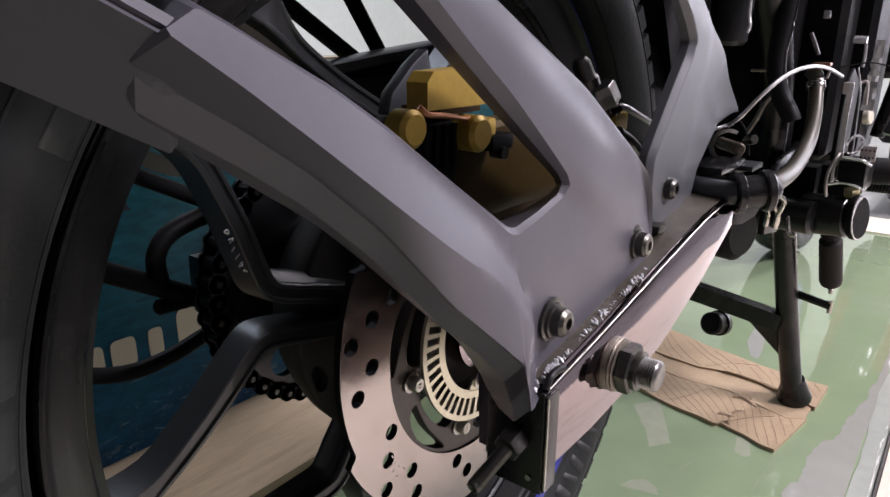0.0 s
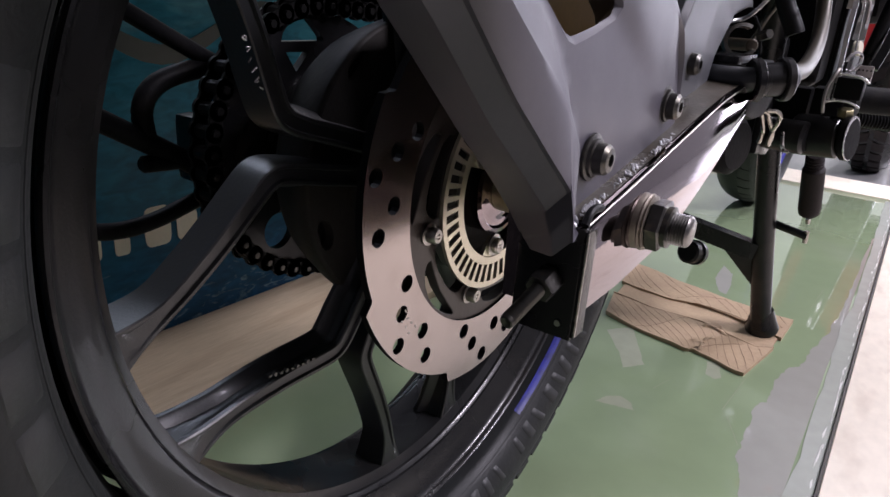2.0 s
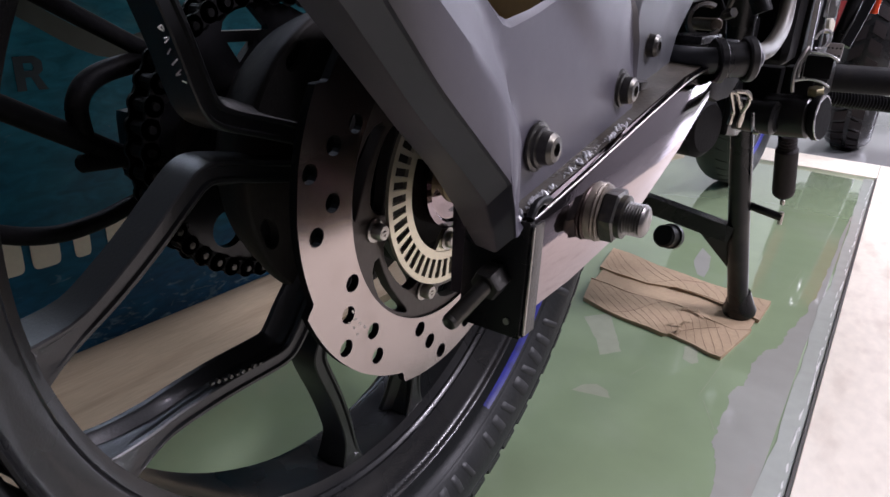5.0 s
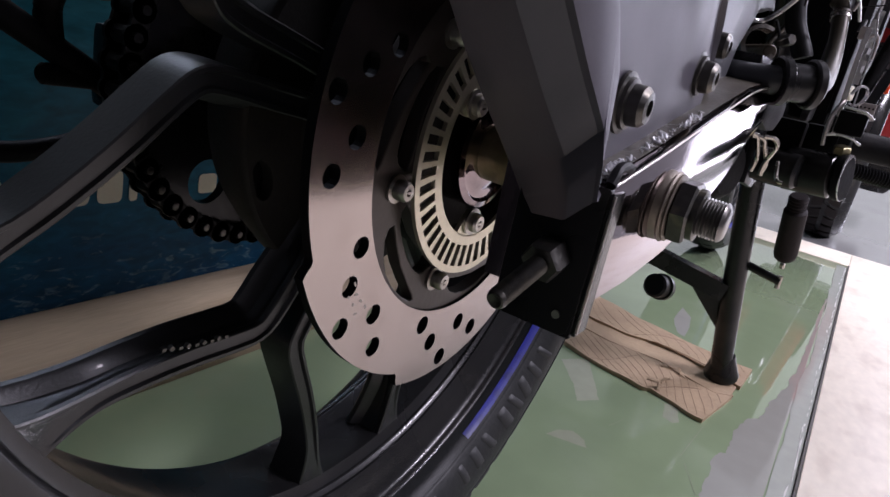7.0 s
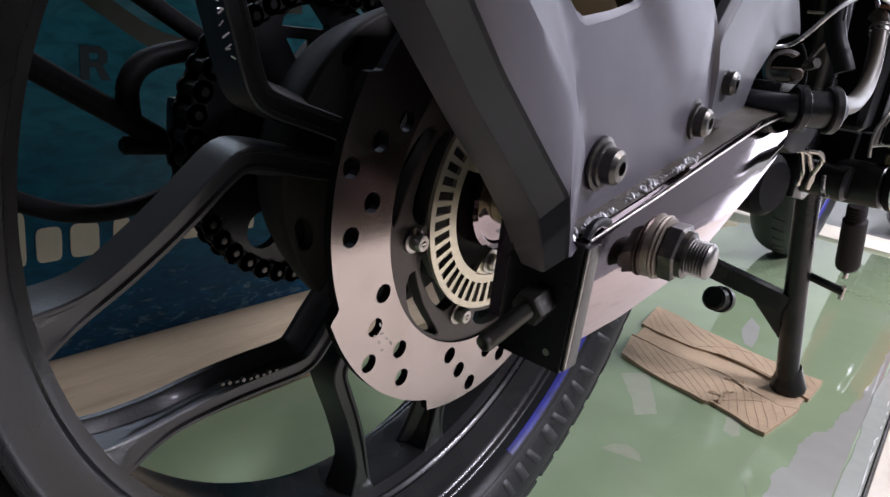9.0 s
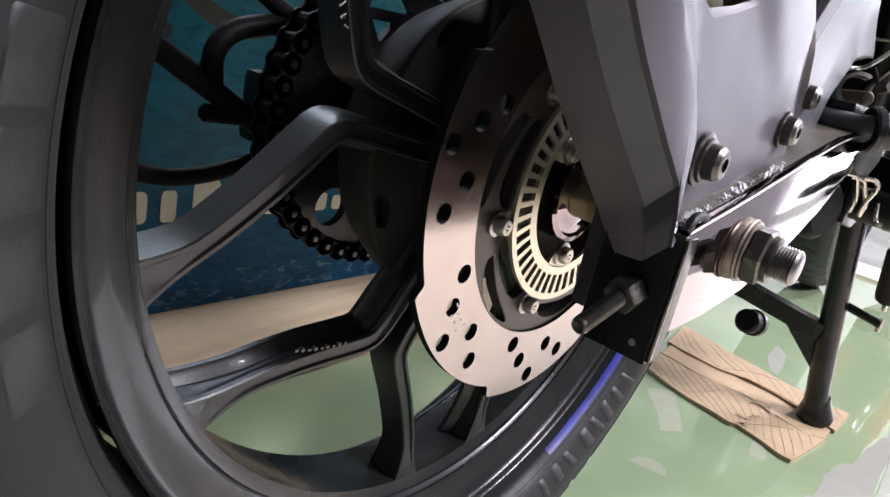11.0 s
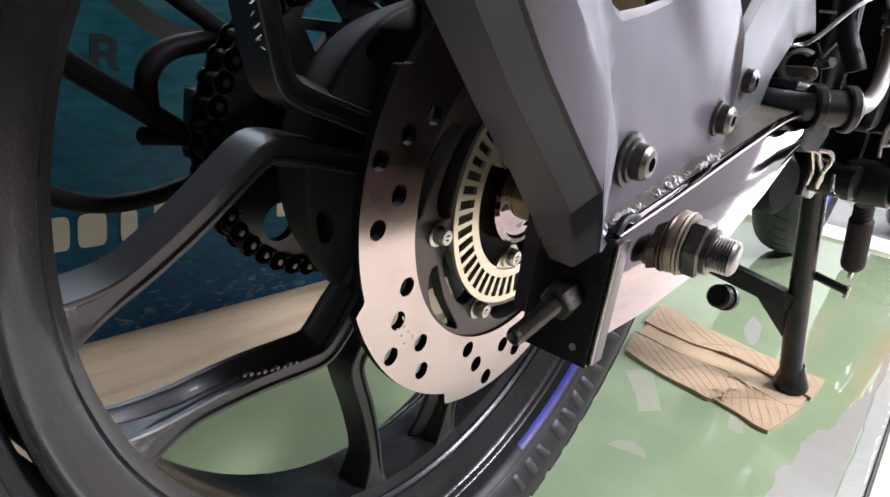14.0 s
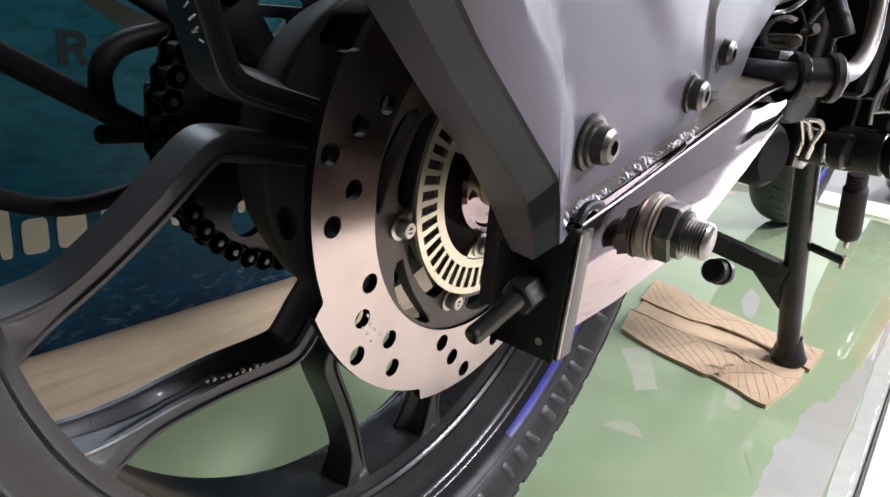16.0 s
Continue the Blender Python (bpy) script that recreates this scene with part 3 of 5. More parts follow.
sh = part("tread_block", block_mesh([(0.042, 0.2965), (0.051, 0.2938), (0.0585, 0.29)], 3.7, 0.2, 0.006, 0.009), M["tyre"], tyre)
sh.matrix_world = pose(WX, 0, AXLE, 2, 0, 0)
cr = part("tread_block", block_mesh([(0.004, 0.3033), (0.022, 0.3012), (0.038, 0.2968)], 3.5, 0.3), M["tyre"], tyre)
cr.matrix_world = pose(WX, 0, AXLE, 1.6, 0, 0)
for k in range(72):
    if k:
        again(sh, pose(WX, 0, AXLE, 2 + 5 * k, 0, 0))
        again(cr, pose(WX, 0, AXLE, 1.6 + 5 * k, 0, 0))
    again(cr, pose(WX, 0, AXLE, 1.6 + 5 * k, 0, 0) @ Matrix.Diagonal((-1, 1, 1, 1)))
    again(sh, pose(WX, 0, AXLE, 2 + 5 * k, 0, 0) @ Matrix.Diagonal((-1, 1, 1, 1)))


# spokes: five forked pairs of open channels
def leg_mesh(side):
    bm = B()
    path = [(0.05, 9.5), (0.085, 7.0), (0.11, 6.0), (0.121, 7.0), (0.131, 11.2), (0.145, 16.6), (0.161, 20.8), (0.181, 24.2), (0.207, 26.2)]
    pts = [Vector((0, r * math.cos(radians(side * a)), r * math.sin(radians(side * a)))) for r, a in path]
    line = smooth_path(pts, 4)
    n = len(line)
    rings = []
    for i, p in enumerate(line):
        d = (line[min(i + 1, n - 1)] - line[max(i - 1, 0)]).normalized()
        across = Vector((0, -d.z, d.y)) * side
        f = i / (n - 1)
        end = max(0, (f - 0.86) / 0.14)
        w = 0.0056 - 0.001 * f + 0.006 * end * end
        xr, xl = 0.0222 - 0.0025 * f, 0.0015 - 0.006 * end
        g, wb = 0.0016 * (1 - end) * min(1, i / 5), w + 0.0042 * min(1, i / 6)
        sec = [(-w - 0.0006, xl), (wb - 0.001, xl), (wb, xl + 0.001), (wb, xl + 0.0038), (wb - 0.001, xl + 0.0052), (w - 0.0016 + 0.0006 * end, xl + 0.0086), (w - 0.002 + 0.001 * end, xr - 0.0075), (w - 0.001, xr - 0.0042), (w, xr - 0.003), (w, xr - 0.0007), (w - 0.0007, xr),
               (w - 0.0022, xr), (w - 0.003, xr - g), (-w + 0.003, xr - g), (-w + 0.0022, xr), (-w + 0.0007, xr), (-w, xr - 0.0007)]
        rings.append([bm.verts.new(p + across * u + Vector((v, 0, 0))) for u, v in sec])
    m = len(rings[0])
    for a, b in zip(rings, rings[1:]):
        for k in range(m):
            bm.faces.new((a[k], a[(k + 1) % m], b[(k + 1) % m], b[k]))
    bm.faces.new(rings[0]), bm.faces.new(rings[-1])
    return bm


spoke_a = spoke_b = None
for k in range(5):
    turn = pose(WX, 0, AXLE, 166 + 72 * k, 0, 0)
    if k == 0:
        spoke_a = part("spoke", leg_mesh(-1), M["spoke"], rim, angle=32)
        spoke_b = part("spoke", leg_mesh(1), M["spoke"], rim, angle=32)
        for s in (spoke_a, spoke_b):
            s.matrix_world = turn
    else:
        again(spoke_a, turn), again(spoke_b, turn)
# cast marks on two spokes: one row of raised worn squiggles, one of dull bars
rnd = random.Random(21)
for k in range(6):
    y, z = polar(0.139 + 0.0034 * k, 156.2 - 1.22 * k)
    path = [(-0.0486, y + 0.0017 * math.cos(2.1 * q + k) * (0.6 + 0.6 * rnd.random()), z + 0.0012 * math.sin(2.1 * q + 1.7 * k)) for q in range(2 + k % 3)]
    part("cast_mark", tube(B(), path, 0.00042, 6), M["bright"], rim)
for k in range(9):
    y, z = polar(0.132 + 0.0027 * k, 222.6 - 1.05 * k)
    part("cast_mark", box(B(), (-0.0495, -0.0009, -0.0007), (-0.0474, 0.0009, 0.0007 + 0.0005 * (k % 2)), 0.0002, m=pose(0, y, z, 40 * (k % 2), 0, 0)), M["nut"], rim)

# hub: a drum whose face has five slots, its tapering skirt, and the barrel
def slot_loop(r, a, dr, da, n=24):
    return [polar(r + dr * math.sin(2 * math.pi * k / n), a + da * math.cos(2 * math.pi * k / n)) for k in range(n)]


loops = [ring_loop(0.0856, 96)] + [slot_loop(0.0785, 129 + 72 * k, 0.0057, 6.9) for k in range(5)]
hub = part("hub", plate(B(), loops, -0.071, -0.0625, 0.0004), M["hub"], bike, "satin black hub drum with oval holes", even=True)
# black sheets close the slots and stand for the shade inside
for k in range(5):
    part("slot_backing", plate(B(), [slot_loop(0.0785, 129 + 72 * k, 0.0057, 6.9)], -0.078, -0.069), M["matt_black"], hub)
part("hub_skirt", revolve(B(), [(0.0073, 0.083), (0.0073, 0.0854), (0.0066, 0.0866), (0.0045, 0.0873), (-0.004, 0.0862), (-0.018, 0.0812), (-0.026, 0.0778), (-0.03, 0.075), (-0.03, 0.06), (-0.001, 0.06), (-0.001, 0.083)], 96), M["hub"], hub, angle=70)
part("hub_barrel", revolve(B(), [(0.0, 0.0), (0.0, 0.056), (0.01, 0.0535), (0.018, 0.05), (0.03, 0.048), (0.05, 0.048), (0.06, 0.046), (0.0615, 0.03), (0.0615, 0.0)], 64, closed=False), M["hub"], hub)


# brake disc
def disc_r(deg):
    f = ((deg - 199.0) / (360 / 7)) % 1.0
    step = min(1.0, f / 0.05)
    r = 0.1183 - 0.0062 * f
    return r if step >= 1 else 0.112 + 0.0062 * step * step * (3 - 2 * step)


outer = [polar(disc_r(360 * k / 420), 360 * k / 420) for k in range(420)]
loops = [outer, ring_loop(0.0803, 128)]
period = 360 / 7
for k in range(7):
    for r, a in ((0.0875, 204), (0.0975, 211.8), (0.109, 219.2), (0.0933, 226.8), (0.1035, 234.6)):
        loops.append(ring_loop(0.0046, 14, polar(r, a + k * period)))
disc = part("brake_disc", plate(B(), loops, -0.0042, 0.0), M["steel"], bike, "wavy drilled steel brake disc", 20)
# rim and hole walls coloured black, so they look shaded and catch no glint
disc.data.materials.append(M["matt_black"])
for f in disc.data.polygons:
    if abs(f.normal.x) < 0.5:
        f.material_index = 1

# faint stamped marks low on the disc, as plain bars
for k in range(7):
    y, z = polar(0.0945 + 0.0045 * (k % 2) + 0.0006 * (k % 3), 212.5 + 1.5 * k)
    part("stamp_mark", box(B(), (-0.0001, -0.0005, -0.0011), (0.0001, 0.0005, 0.0011 - 0.0005 * (k % 2)), m=pose(0, y, z, 30 + 25 * (k % 3), 0, 0)), M["stamp"], disc)

# carrier: a flat ring with six slanted arms, open between them
loops = [ring_loop(0.0812, 128), ring_loop(0.05, 72)]
for k in range(6):
    a = 60 * k
    loops.append([polar(r, a + d) for r, d in ((0.0655, 207.5), (0.069, 207.0), (0.0725, 210.0), (0.0752, 215.0), (0.0775, 222.0), (0.0783, 229.0), (0.0783, 237.0), (0.0778, 243.0), (0.0768, 244.2), (0.0752, 242.8), (0.0722, 236.0), (0.0694, 226.0), (0.0668, 216.0))])
    loops.append([polar(r, a + d) for r, d in ((0.0565, 203.0), (0.06, 204.5), (0.0622, 210.0), (0.0632, 218.0), (0.0642, 227.0), (0.0652, 235.0), (0.065, 240.5), (0.0635, 243.5), (0.06, 246.5), (0.0565, 247.0), (0.0545, 240.0), (0.0545, 225.0), (0.0545, 210.0))])
carrier = part("disc_carrier", plate(B(), loops, -0.0085, -0.0015, 0.0007), M["carrier"], disc, "brownish grey disc carrier", 20, even=True)
part("carrier_bowl", revolve(B(), [(0.0605, 0.0525), (0.0605, 0.036), (0.052, 0.034), (0.052, 0.0525)], 64), M["matt_black"], disc)


# black arc added behind the upper openings, which should look shaded
part("carrier_backing", arc_strip(B(), 5, 205, 40, [(0.046, 0.037), (0.0475, 0.06), (0.0475, 0.0795), (0.04, 0.0795)]), M["matt_black"], disc)


def cross_bolt(at, r, h):
    bm = B()
    x, y, z = at
    lathe(bm, [(0, 0), (0, r * 1.35), (0.0012, r * 1.4), (0.0015, r), (h * 0.8, r), (h, r * 0.8), (h, r * 0.35), (h * 0.7, r * 0.3), (h * 0.7, 0)], at, (x + 1, y, z), 18)
    box(bm, (x + h * 0.72, y - r * 0.62, z - r * 0.13), (x + h * 1.02, y + r * 0.62, z + r * 0.13))
    return bm


for k in range(6):
    y, z = polar(0.0642, 192.5 + 60 * k)
    part("bolt", cross_bolt((-0.0015, y, z), 0.0043, 0.0068), M["bolt"], disc, "zinc cross-head bolt")

# toothed speed ring with its slots
N = 48
loops = [ring_loop(0.0593, 96), ring_loop(0.0405, 96)]
for k in range(N):
    a = 360 / N * k
    loops.append([polar(0.0455, a - 2.4), polar(0.0455, a + 2.4), polar(0.056, a + 2.2), polar(0.056, a - 2.2)])
ring = part("speed_ring", plate(B(), loops, 0.0025, 0.0045), M["ring"], bike, "slotted zinc-plated speed sensor ring", 20)
for k in range(3):
    a = 260 + 120 * k
    bm = plate(B(), [[polar(0.0412, a - 14), polar(0.0412, a - 5), polar(0.0412, a + 5), polar(0.0412, a + 14), polar(0.034, a + 12), polar(0.0285, a + 7), polar(0.0285, a - 7), polar(0.034, a - 12)]], 0.0025, 0.0045)
    part("tab", bm, M["ring"], ring, angle=20)
    y, z = polar(0.0335, a)
    part("bolt", cross_bolt((0.0045, y, z), 0.0047, 0.005), M["bolt"], ring, "zinc cross-head bolt")

# bearing seal and spacer on the axle
part("bearing_seal", revolve(B(), [(0.06, 0.027), (0.074, 0.027), (0.075, 0.024), (0.0735, 0.0225), (0.0735, 0.018), (0.0745, 0.0165), (0.0745, 0.011), (0.06, 0.011)], 48), M["chrome"], bike, "bright bearing seal ring")
part("axle_spacer", revolve(B(), [(0.074, 0.0), (0.074, 0.0125), (0.075, 0.0132), (0.12, 0.0132), (0.121, 0.0125), (0.121, 0.0)], 40, closed=False), M["spacer"], bike, "yellowish metal axle spacer")

# swingarm: bright box section tapering forward
top = [(-0.066, 0.3335), (-0.02, 0.3415), (0.03, 0.351), (0.08, 0.3605), (0.14, 0.371), (0.2, 0.3765), (0.235, 0.377)]
low = [(-0.064, 0.2885), (-0.02, 0.2885), (0.03, 0.2925), (0.08, 0.3035), (0.14, 0.325), (0.2, 0.353), (0.235, 0.367)]
SX = 0.0845
bm = B()
rings = []
for (yt, zt), (yb, zb) in zip(top, low):
    sec = [(0.045, yb, zb), (SX - 0.002, yb, zb), (SX, yb, zb + 0.002), (SX, yt, zt - 0.003), (SX - 0.0015, yt, zt - 0.0008), (SX - 0.004, yt, zt), (0.045, yt, zt)]
    rings.append([bm.verts.new(v) for v in sec])
for a, b in zip(rings, rings[1:]):
    for k in range(7):
        bm.faces.new((a[k], a[(k + 1) % 7], b[(k + 1) % 7], b[k]))
bm.faces.new(rings[0]), bm.faces.new(rings[-1])
swingarm = part("swingarm", bm, M["chrome"], bike, "chromed box-section swingarm, scuffed along the top")
# dusty strip and metal crumbs along the arm's top
bm = B()
rows = []
for yt, zt in top[:6]:
    rows.append([bm.verts.new((x, yt, zt + 0.0006)) for x in (0.05, 0.0803)])
for p, q in zip(rows, rows[1:]):
    bm.faces.new((p[0], p[1], q[1], q[0]))
part("dust_strip", bm, M["dust"], swingarm, "dusty brown film on the arm's top")
# the highlight along the top edge, added as a thin bright tube
part("edge_highlight", tube(B(), [(SX - 0.0006, yt, zt - 0.0012) for yt, zt in top[:6]], 0.0005, 8), M["bolt"], swingarm, "thin bright tube in place of the edge's highlight")
rnd = random.Random(5)
for k in range(150):
    y = rnd.choice((-0.055, -0.045, -0.012, 0.0, 0.03, 0.04)) + 0.012 * rnd.gauss(0, 0.6)
    z = 0.3335 + (y + 0.066) * 0.176 + 0.0007
    x = 0.0765 + 0.003 * rnd.random()
    s = 0.0003 + 0.0009 * rnd.random() ** 2
    bm = B()
    bmesh.ops.create_icosphere(bm, subdivisions=1, radius=s, matrix=pose(x, y, z + s * 0.4, 90 * rnd.random(), 90 * rnd.random(), 0) @ Matrix.Diagonal((2.2, 0.8, 0.7, 1)))
    part("metal_crumb", bm, M["swarf"], swingarm, angle=10)

# chain adjuster plate folded round the arm's end
bm = B()
plate(bm, [[(-0.0705, 0.2795), (-0.066, 0.2795), (-0.066, 0.332), (-0.0705, 0.332)]], 0.054, 0.0845, 0.0006)
end_plate = part("end_plate", bm, M["black"], swingarm, "black folded chain adjuster plate")
part("flange", box(B(), (0.0846, -0.0705, 0.281), (0.0862, -0.06, 0.331), 0.0006), M["black"], end_plate)
part("worn_edge", tube(B(), [(0.0863, -0.0703, 0.2825), (0.0864, -0.0704, 0.306), (0.0863, -0.0703, 0.3305)], 0.0006, 8), M["bolt"], end_plate, "edge worn to bare metal")
part("lip", tube(B(), [(0.083, -0.068, 0.333), (0.083, -0.064, 0.3375), (0.083, -0.058, 0.3385), (0.083, -0.052, 0.3375)], 0.0019, 10), M["dark"], end_plate)
part("adjuster_nut", hexnut(B(), (0.0715, -0.0705, 0.3065), (0.0712, -0.0805, 0.304), 0.0072), M["nut"], end_plate)
bm = B()
lathe(bm, [(0, 0), (0, 0.0032)] + [(0.0009 * k + 0.00045 * j, 0.0031 + 0.0004 * (j % 2)) for k in range(28) for j in (0, 1)] + [(0.0262, 0.003), (0.0265, 0.0024), (0.0255, 0.0)], (0.0712, -0.0795, 0.3042), (0.0698, -0.108, 0.2955), 18)
part("adjuster_bolt", bm, M["nut"], end_plate)
rod(bm := B(), (0.078, -0.0708, 0.2865), (0.078, -0.0715, 0.2865), 0.0015, 12)
part("weld_spot", bm, M["bolt"], end_plate)

# axle end: boss, washers, nut, thread
bm = B()
lathe(bm, [(0, 0.0), (0, 0.0146), (0.0025, 0.0142), (0.003, 0.0138), (0.003, 0)], (SX, 0, AXLE), (0.2, 0, AXLE), 40)
part("boss", bm, M["washer"], swingarm, "worn round axle boss")
bm = B()
lathe(bm, [(0, 0), (0, 0.0142), (0.0008, 0.0147), (0.0016, 0.0142), (0.0018, 0.0136), (0.0026, 0.014), (0.003, 0.0134), (0.003, 0)], (SX + 0.003, 0, AXLE), (0.2, 0, AXLE), 40)
part("washer", bm, M["washer"], swingarm, "stacked worn washers")
nut = part("axle_nut", hexnut(B(), (SX + 0.006, 0, AXLE), (SX + 0.0135, 0, AXLE), 0.0135), M["nut"], swingarm, "dark hexagonal axle nut")
bm = B()
lathe(bm, [(0, 0), (0, 0.0105), (0.0025, 0.0105), (0.003, 0.009), (0.003, 0)], (SX + 0.0135, 0, AXLE), (0.2, 0, AXLE), 28)
part("nut_collar", bm, M["nut"], swingarm)
bm = B()
lathe(bm, [(0, 0), (0, 0.008)] + [(0.0013 * k + 0.00065 * j, 0.0072 + 0.0009 * (j % 2)) for k in range(9) for j in (0, 1)] + [(0.0122, 0.0072), (0.0128, 0.0062), (0.0128, 0.0)], (SX + 0.0135, 0, AXLE), (0.2, 0, AXLE), 28)
part("axle_thread", bm, M["thread"], swingarm, "bare threaded axle end")

# grey forked cover: face, wide chamfer along the rear leg, flanks.  Rows of (front, middle, back) points (x, y, z)
def cv(f, fx, m, mx, b, bx):
    return (Vector((fx, *f)), Vector((mx, *m)), Vector((bx, *b)))


def edge_pt(y, z, dy, dz, fx=0.0745):
    return cv((y, z), fx, (y + dy * 0.7, z + dz * 0.7), fx - 0.0025, (y + dy * 1.6, z + dz * 1.6), 0.048)


rows_c = [cv((-0.066, 0.336), 0.0765, (-0.0825, 0.3285), 0.085, (-0.068, 0.3155), 0.057)]
rows_c += [edge_pt(-0.035, 0.3355, 0, -0.002), edge_pt(0.012, 0.3405, 0, -0.002), edge_pt(0.066, 0.353, 0.001, -0.002), edge_pt(0.0705, 0.3575, 0.002, -0.001), edge_pt(0.0715, 0.372, 0.0025, 0), edge_pt(0.067, 0.3945, 0.0025, 0.001),
           edge_pt(0.0575, 0.409, 0.002, 0.002), edge_pt(0.033, 0.4255, 0.0015, 0.002), edge_pt(-0.0256, 0.4605, 0.0015, 0.002), edge_pt(-0.0989, 0.4955, 0.0015, 0.002, 0.073), edge_pt(-0.2, 0.544, 0.001, 0.002, 0.07)]
for (y, z), (yb, zb) in (((-0.215, 0.5365), (-0.195, 0.5365)), ((-0.1409, 0.494), (-0.126, 0.4953)), ((-0.1202, 0.479), (-0.103, 0.4795)), ((-0.0929, 0.4596), (-0.066, 0.4545)), ((-0.0455, 0.4268), (-0.008, 0.416)), ((-0.0402, 0.421), (-0.004, 0.4105)),
                         ((-0.0435, 0.4164), (-0.012, 0.407)), ((-0.06, 0.4118), (-0.035, 0.404)), ((-0.0785, 0.4082), (-0.062, 0.402)), ((-0.0845, 0.4098), (-0.072, 0.406))):
    away = (Vector((y, z)) - Vector((-0.09, 0.44))).normalized() * 0.003 if z < 0.43 else Vector((0.002, 0.0035))
    rows_c.append(cv((y + away.x, z + away.y), 0.0725, (y, z), 0.0706, (yb, zb), 0.048))
for y, z in ((-0.1212, 0.4330), (-0.1507, 0.4532), (-0.1741, 0.4672), (-0.1933, 0.4768), (-0.2048, 0.4829), (-0.2185, 0.4895)):
    rows_c.append(cv((y, z), 0.0715, (y + 0.001, z + 0.003), 0.066, (y + 0.003, z + 0.006), 0.046))
rear = [((-0.2285, 0.4845), 0.0765, (-0.2316, 0.479), 0.0625, (-0.206, 0.455), 0.037), ((-0.2095, 0.4715), 0.077, (-0.2045, 0.4621), 0.0655, (-0.176, 0.4345), 0.036), ((-0.187, 0.455), 0.0775, (-0.1835, 0.447), 0.068, (-0.1555, 0.4205), 0.0355),
        ((-0.162, 0.436), 0.0785, (-0.158, 0.4251), 0.0705, (-0.134, 0.402), 0.035), ((-0.1345, 0.4155), 0.079, (-0.1265, 0.3898), 0.0757, (-0.0965, 0.3675), 0.035), ((-0.1115, 0.3995), 0.079, (-0.1005, 0.3666), 0.0785, (-0.073, 0.346), 0.037),
        ((-0.09, 0.3845), 0.0785, (-0.0845, 0.3513), 0.0815, (-0.068, 0.3302), 0.047), ((-0.071, 0.3655), 0.0775, (-0.0845, 0.3422), 0.084, (-0.07, 0.3213), 0.055)]
rows_c += [cv(*r) for r in rear]


def near_line(p, line):
    """Distance from (y, z) to a line of (y, z, height) points, the height there, and the side."""
    best = None
    for a, b in zip(line, line[1:]):
        d = b.xy - a.xy
        t = max(0.0, min(1.0, (p - a.xy).dot(d) / d.length_squared))
        away = p - a.xy - t * d
        if best is None or away.length < best[0]:
            best = (away.length, a.z + (b.z - a.z) * t, d.x * away.y - d.y * away.x)
    return best


def ease(t):
    t = max(0.0, min(1.0, t))
    return t * t * (3 - 2 * t)


RIDGE = [Vector((r[0][0], r[0][1], r[1])) for r in rear] + [Vector((-0.066, 0.336, 0.0765))]
FRONT_LINE = [Vector((y, z, 0)) for y, z in ((-0.25, 0.559), (-0.12, 0.4865), (-0.05, 0.446), (0.0, 0.418), (0.03, 0.402))]


def cover_height(p):
    """The cover's outer face at (y, z): a sloping inner facet along the rear ridge, a rounded front leg, a sunken middle."""
    d, top_x, _ = near_line(p, RIDGE)
    wide = 0.005 + 0.0145 * ease((-0.055 - p.x) / 0.06)
    k = min(1.0, d / wide)
    low_x = 0.0722 - 0.001 * ease((-0.08 - p.x) / 0.04)
    x = low_x + (top_x - low_x) * (1 - k)
    d, _, _ = near_line(p, FRONT_LINE)
    x += 0.0032 * ease((0.045 - p.x) / 0.075) * math.exp(-((d / 0.017) ** 4))
    # the face rolls off towards the front edge
    x -= 0.004 * ease((p.x - 0.035) / 0.04) * ease((p.y - 0.355) / 0.05)
    return x


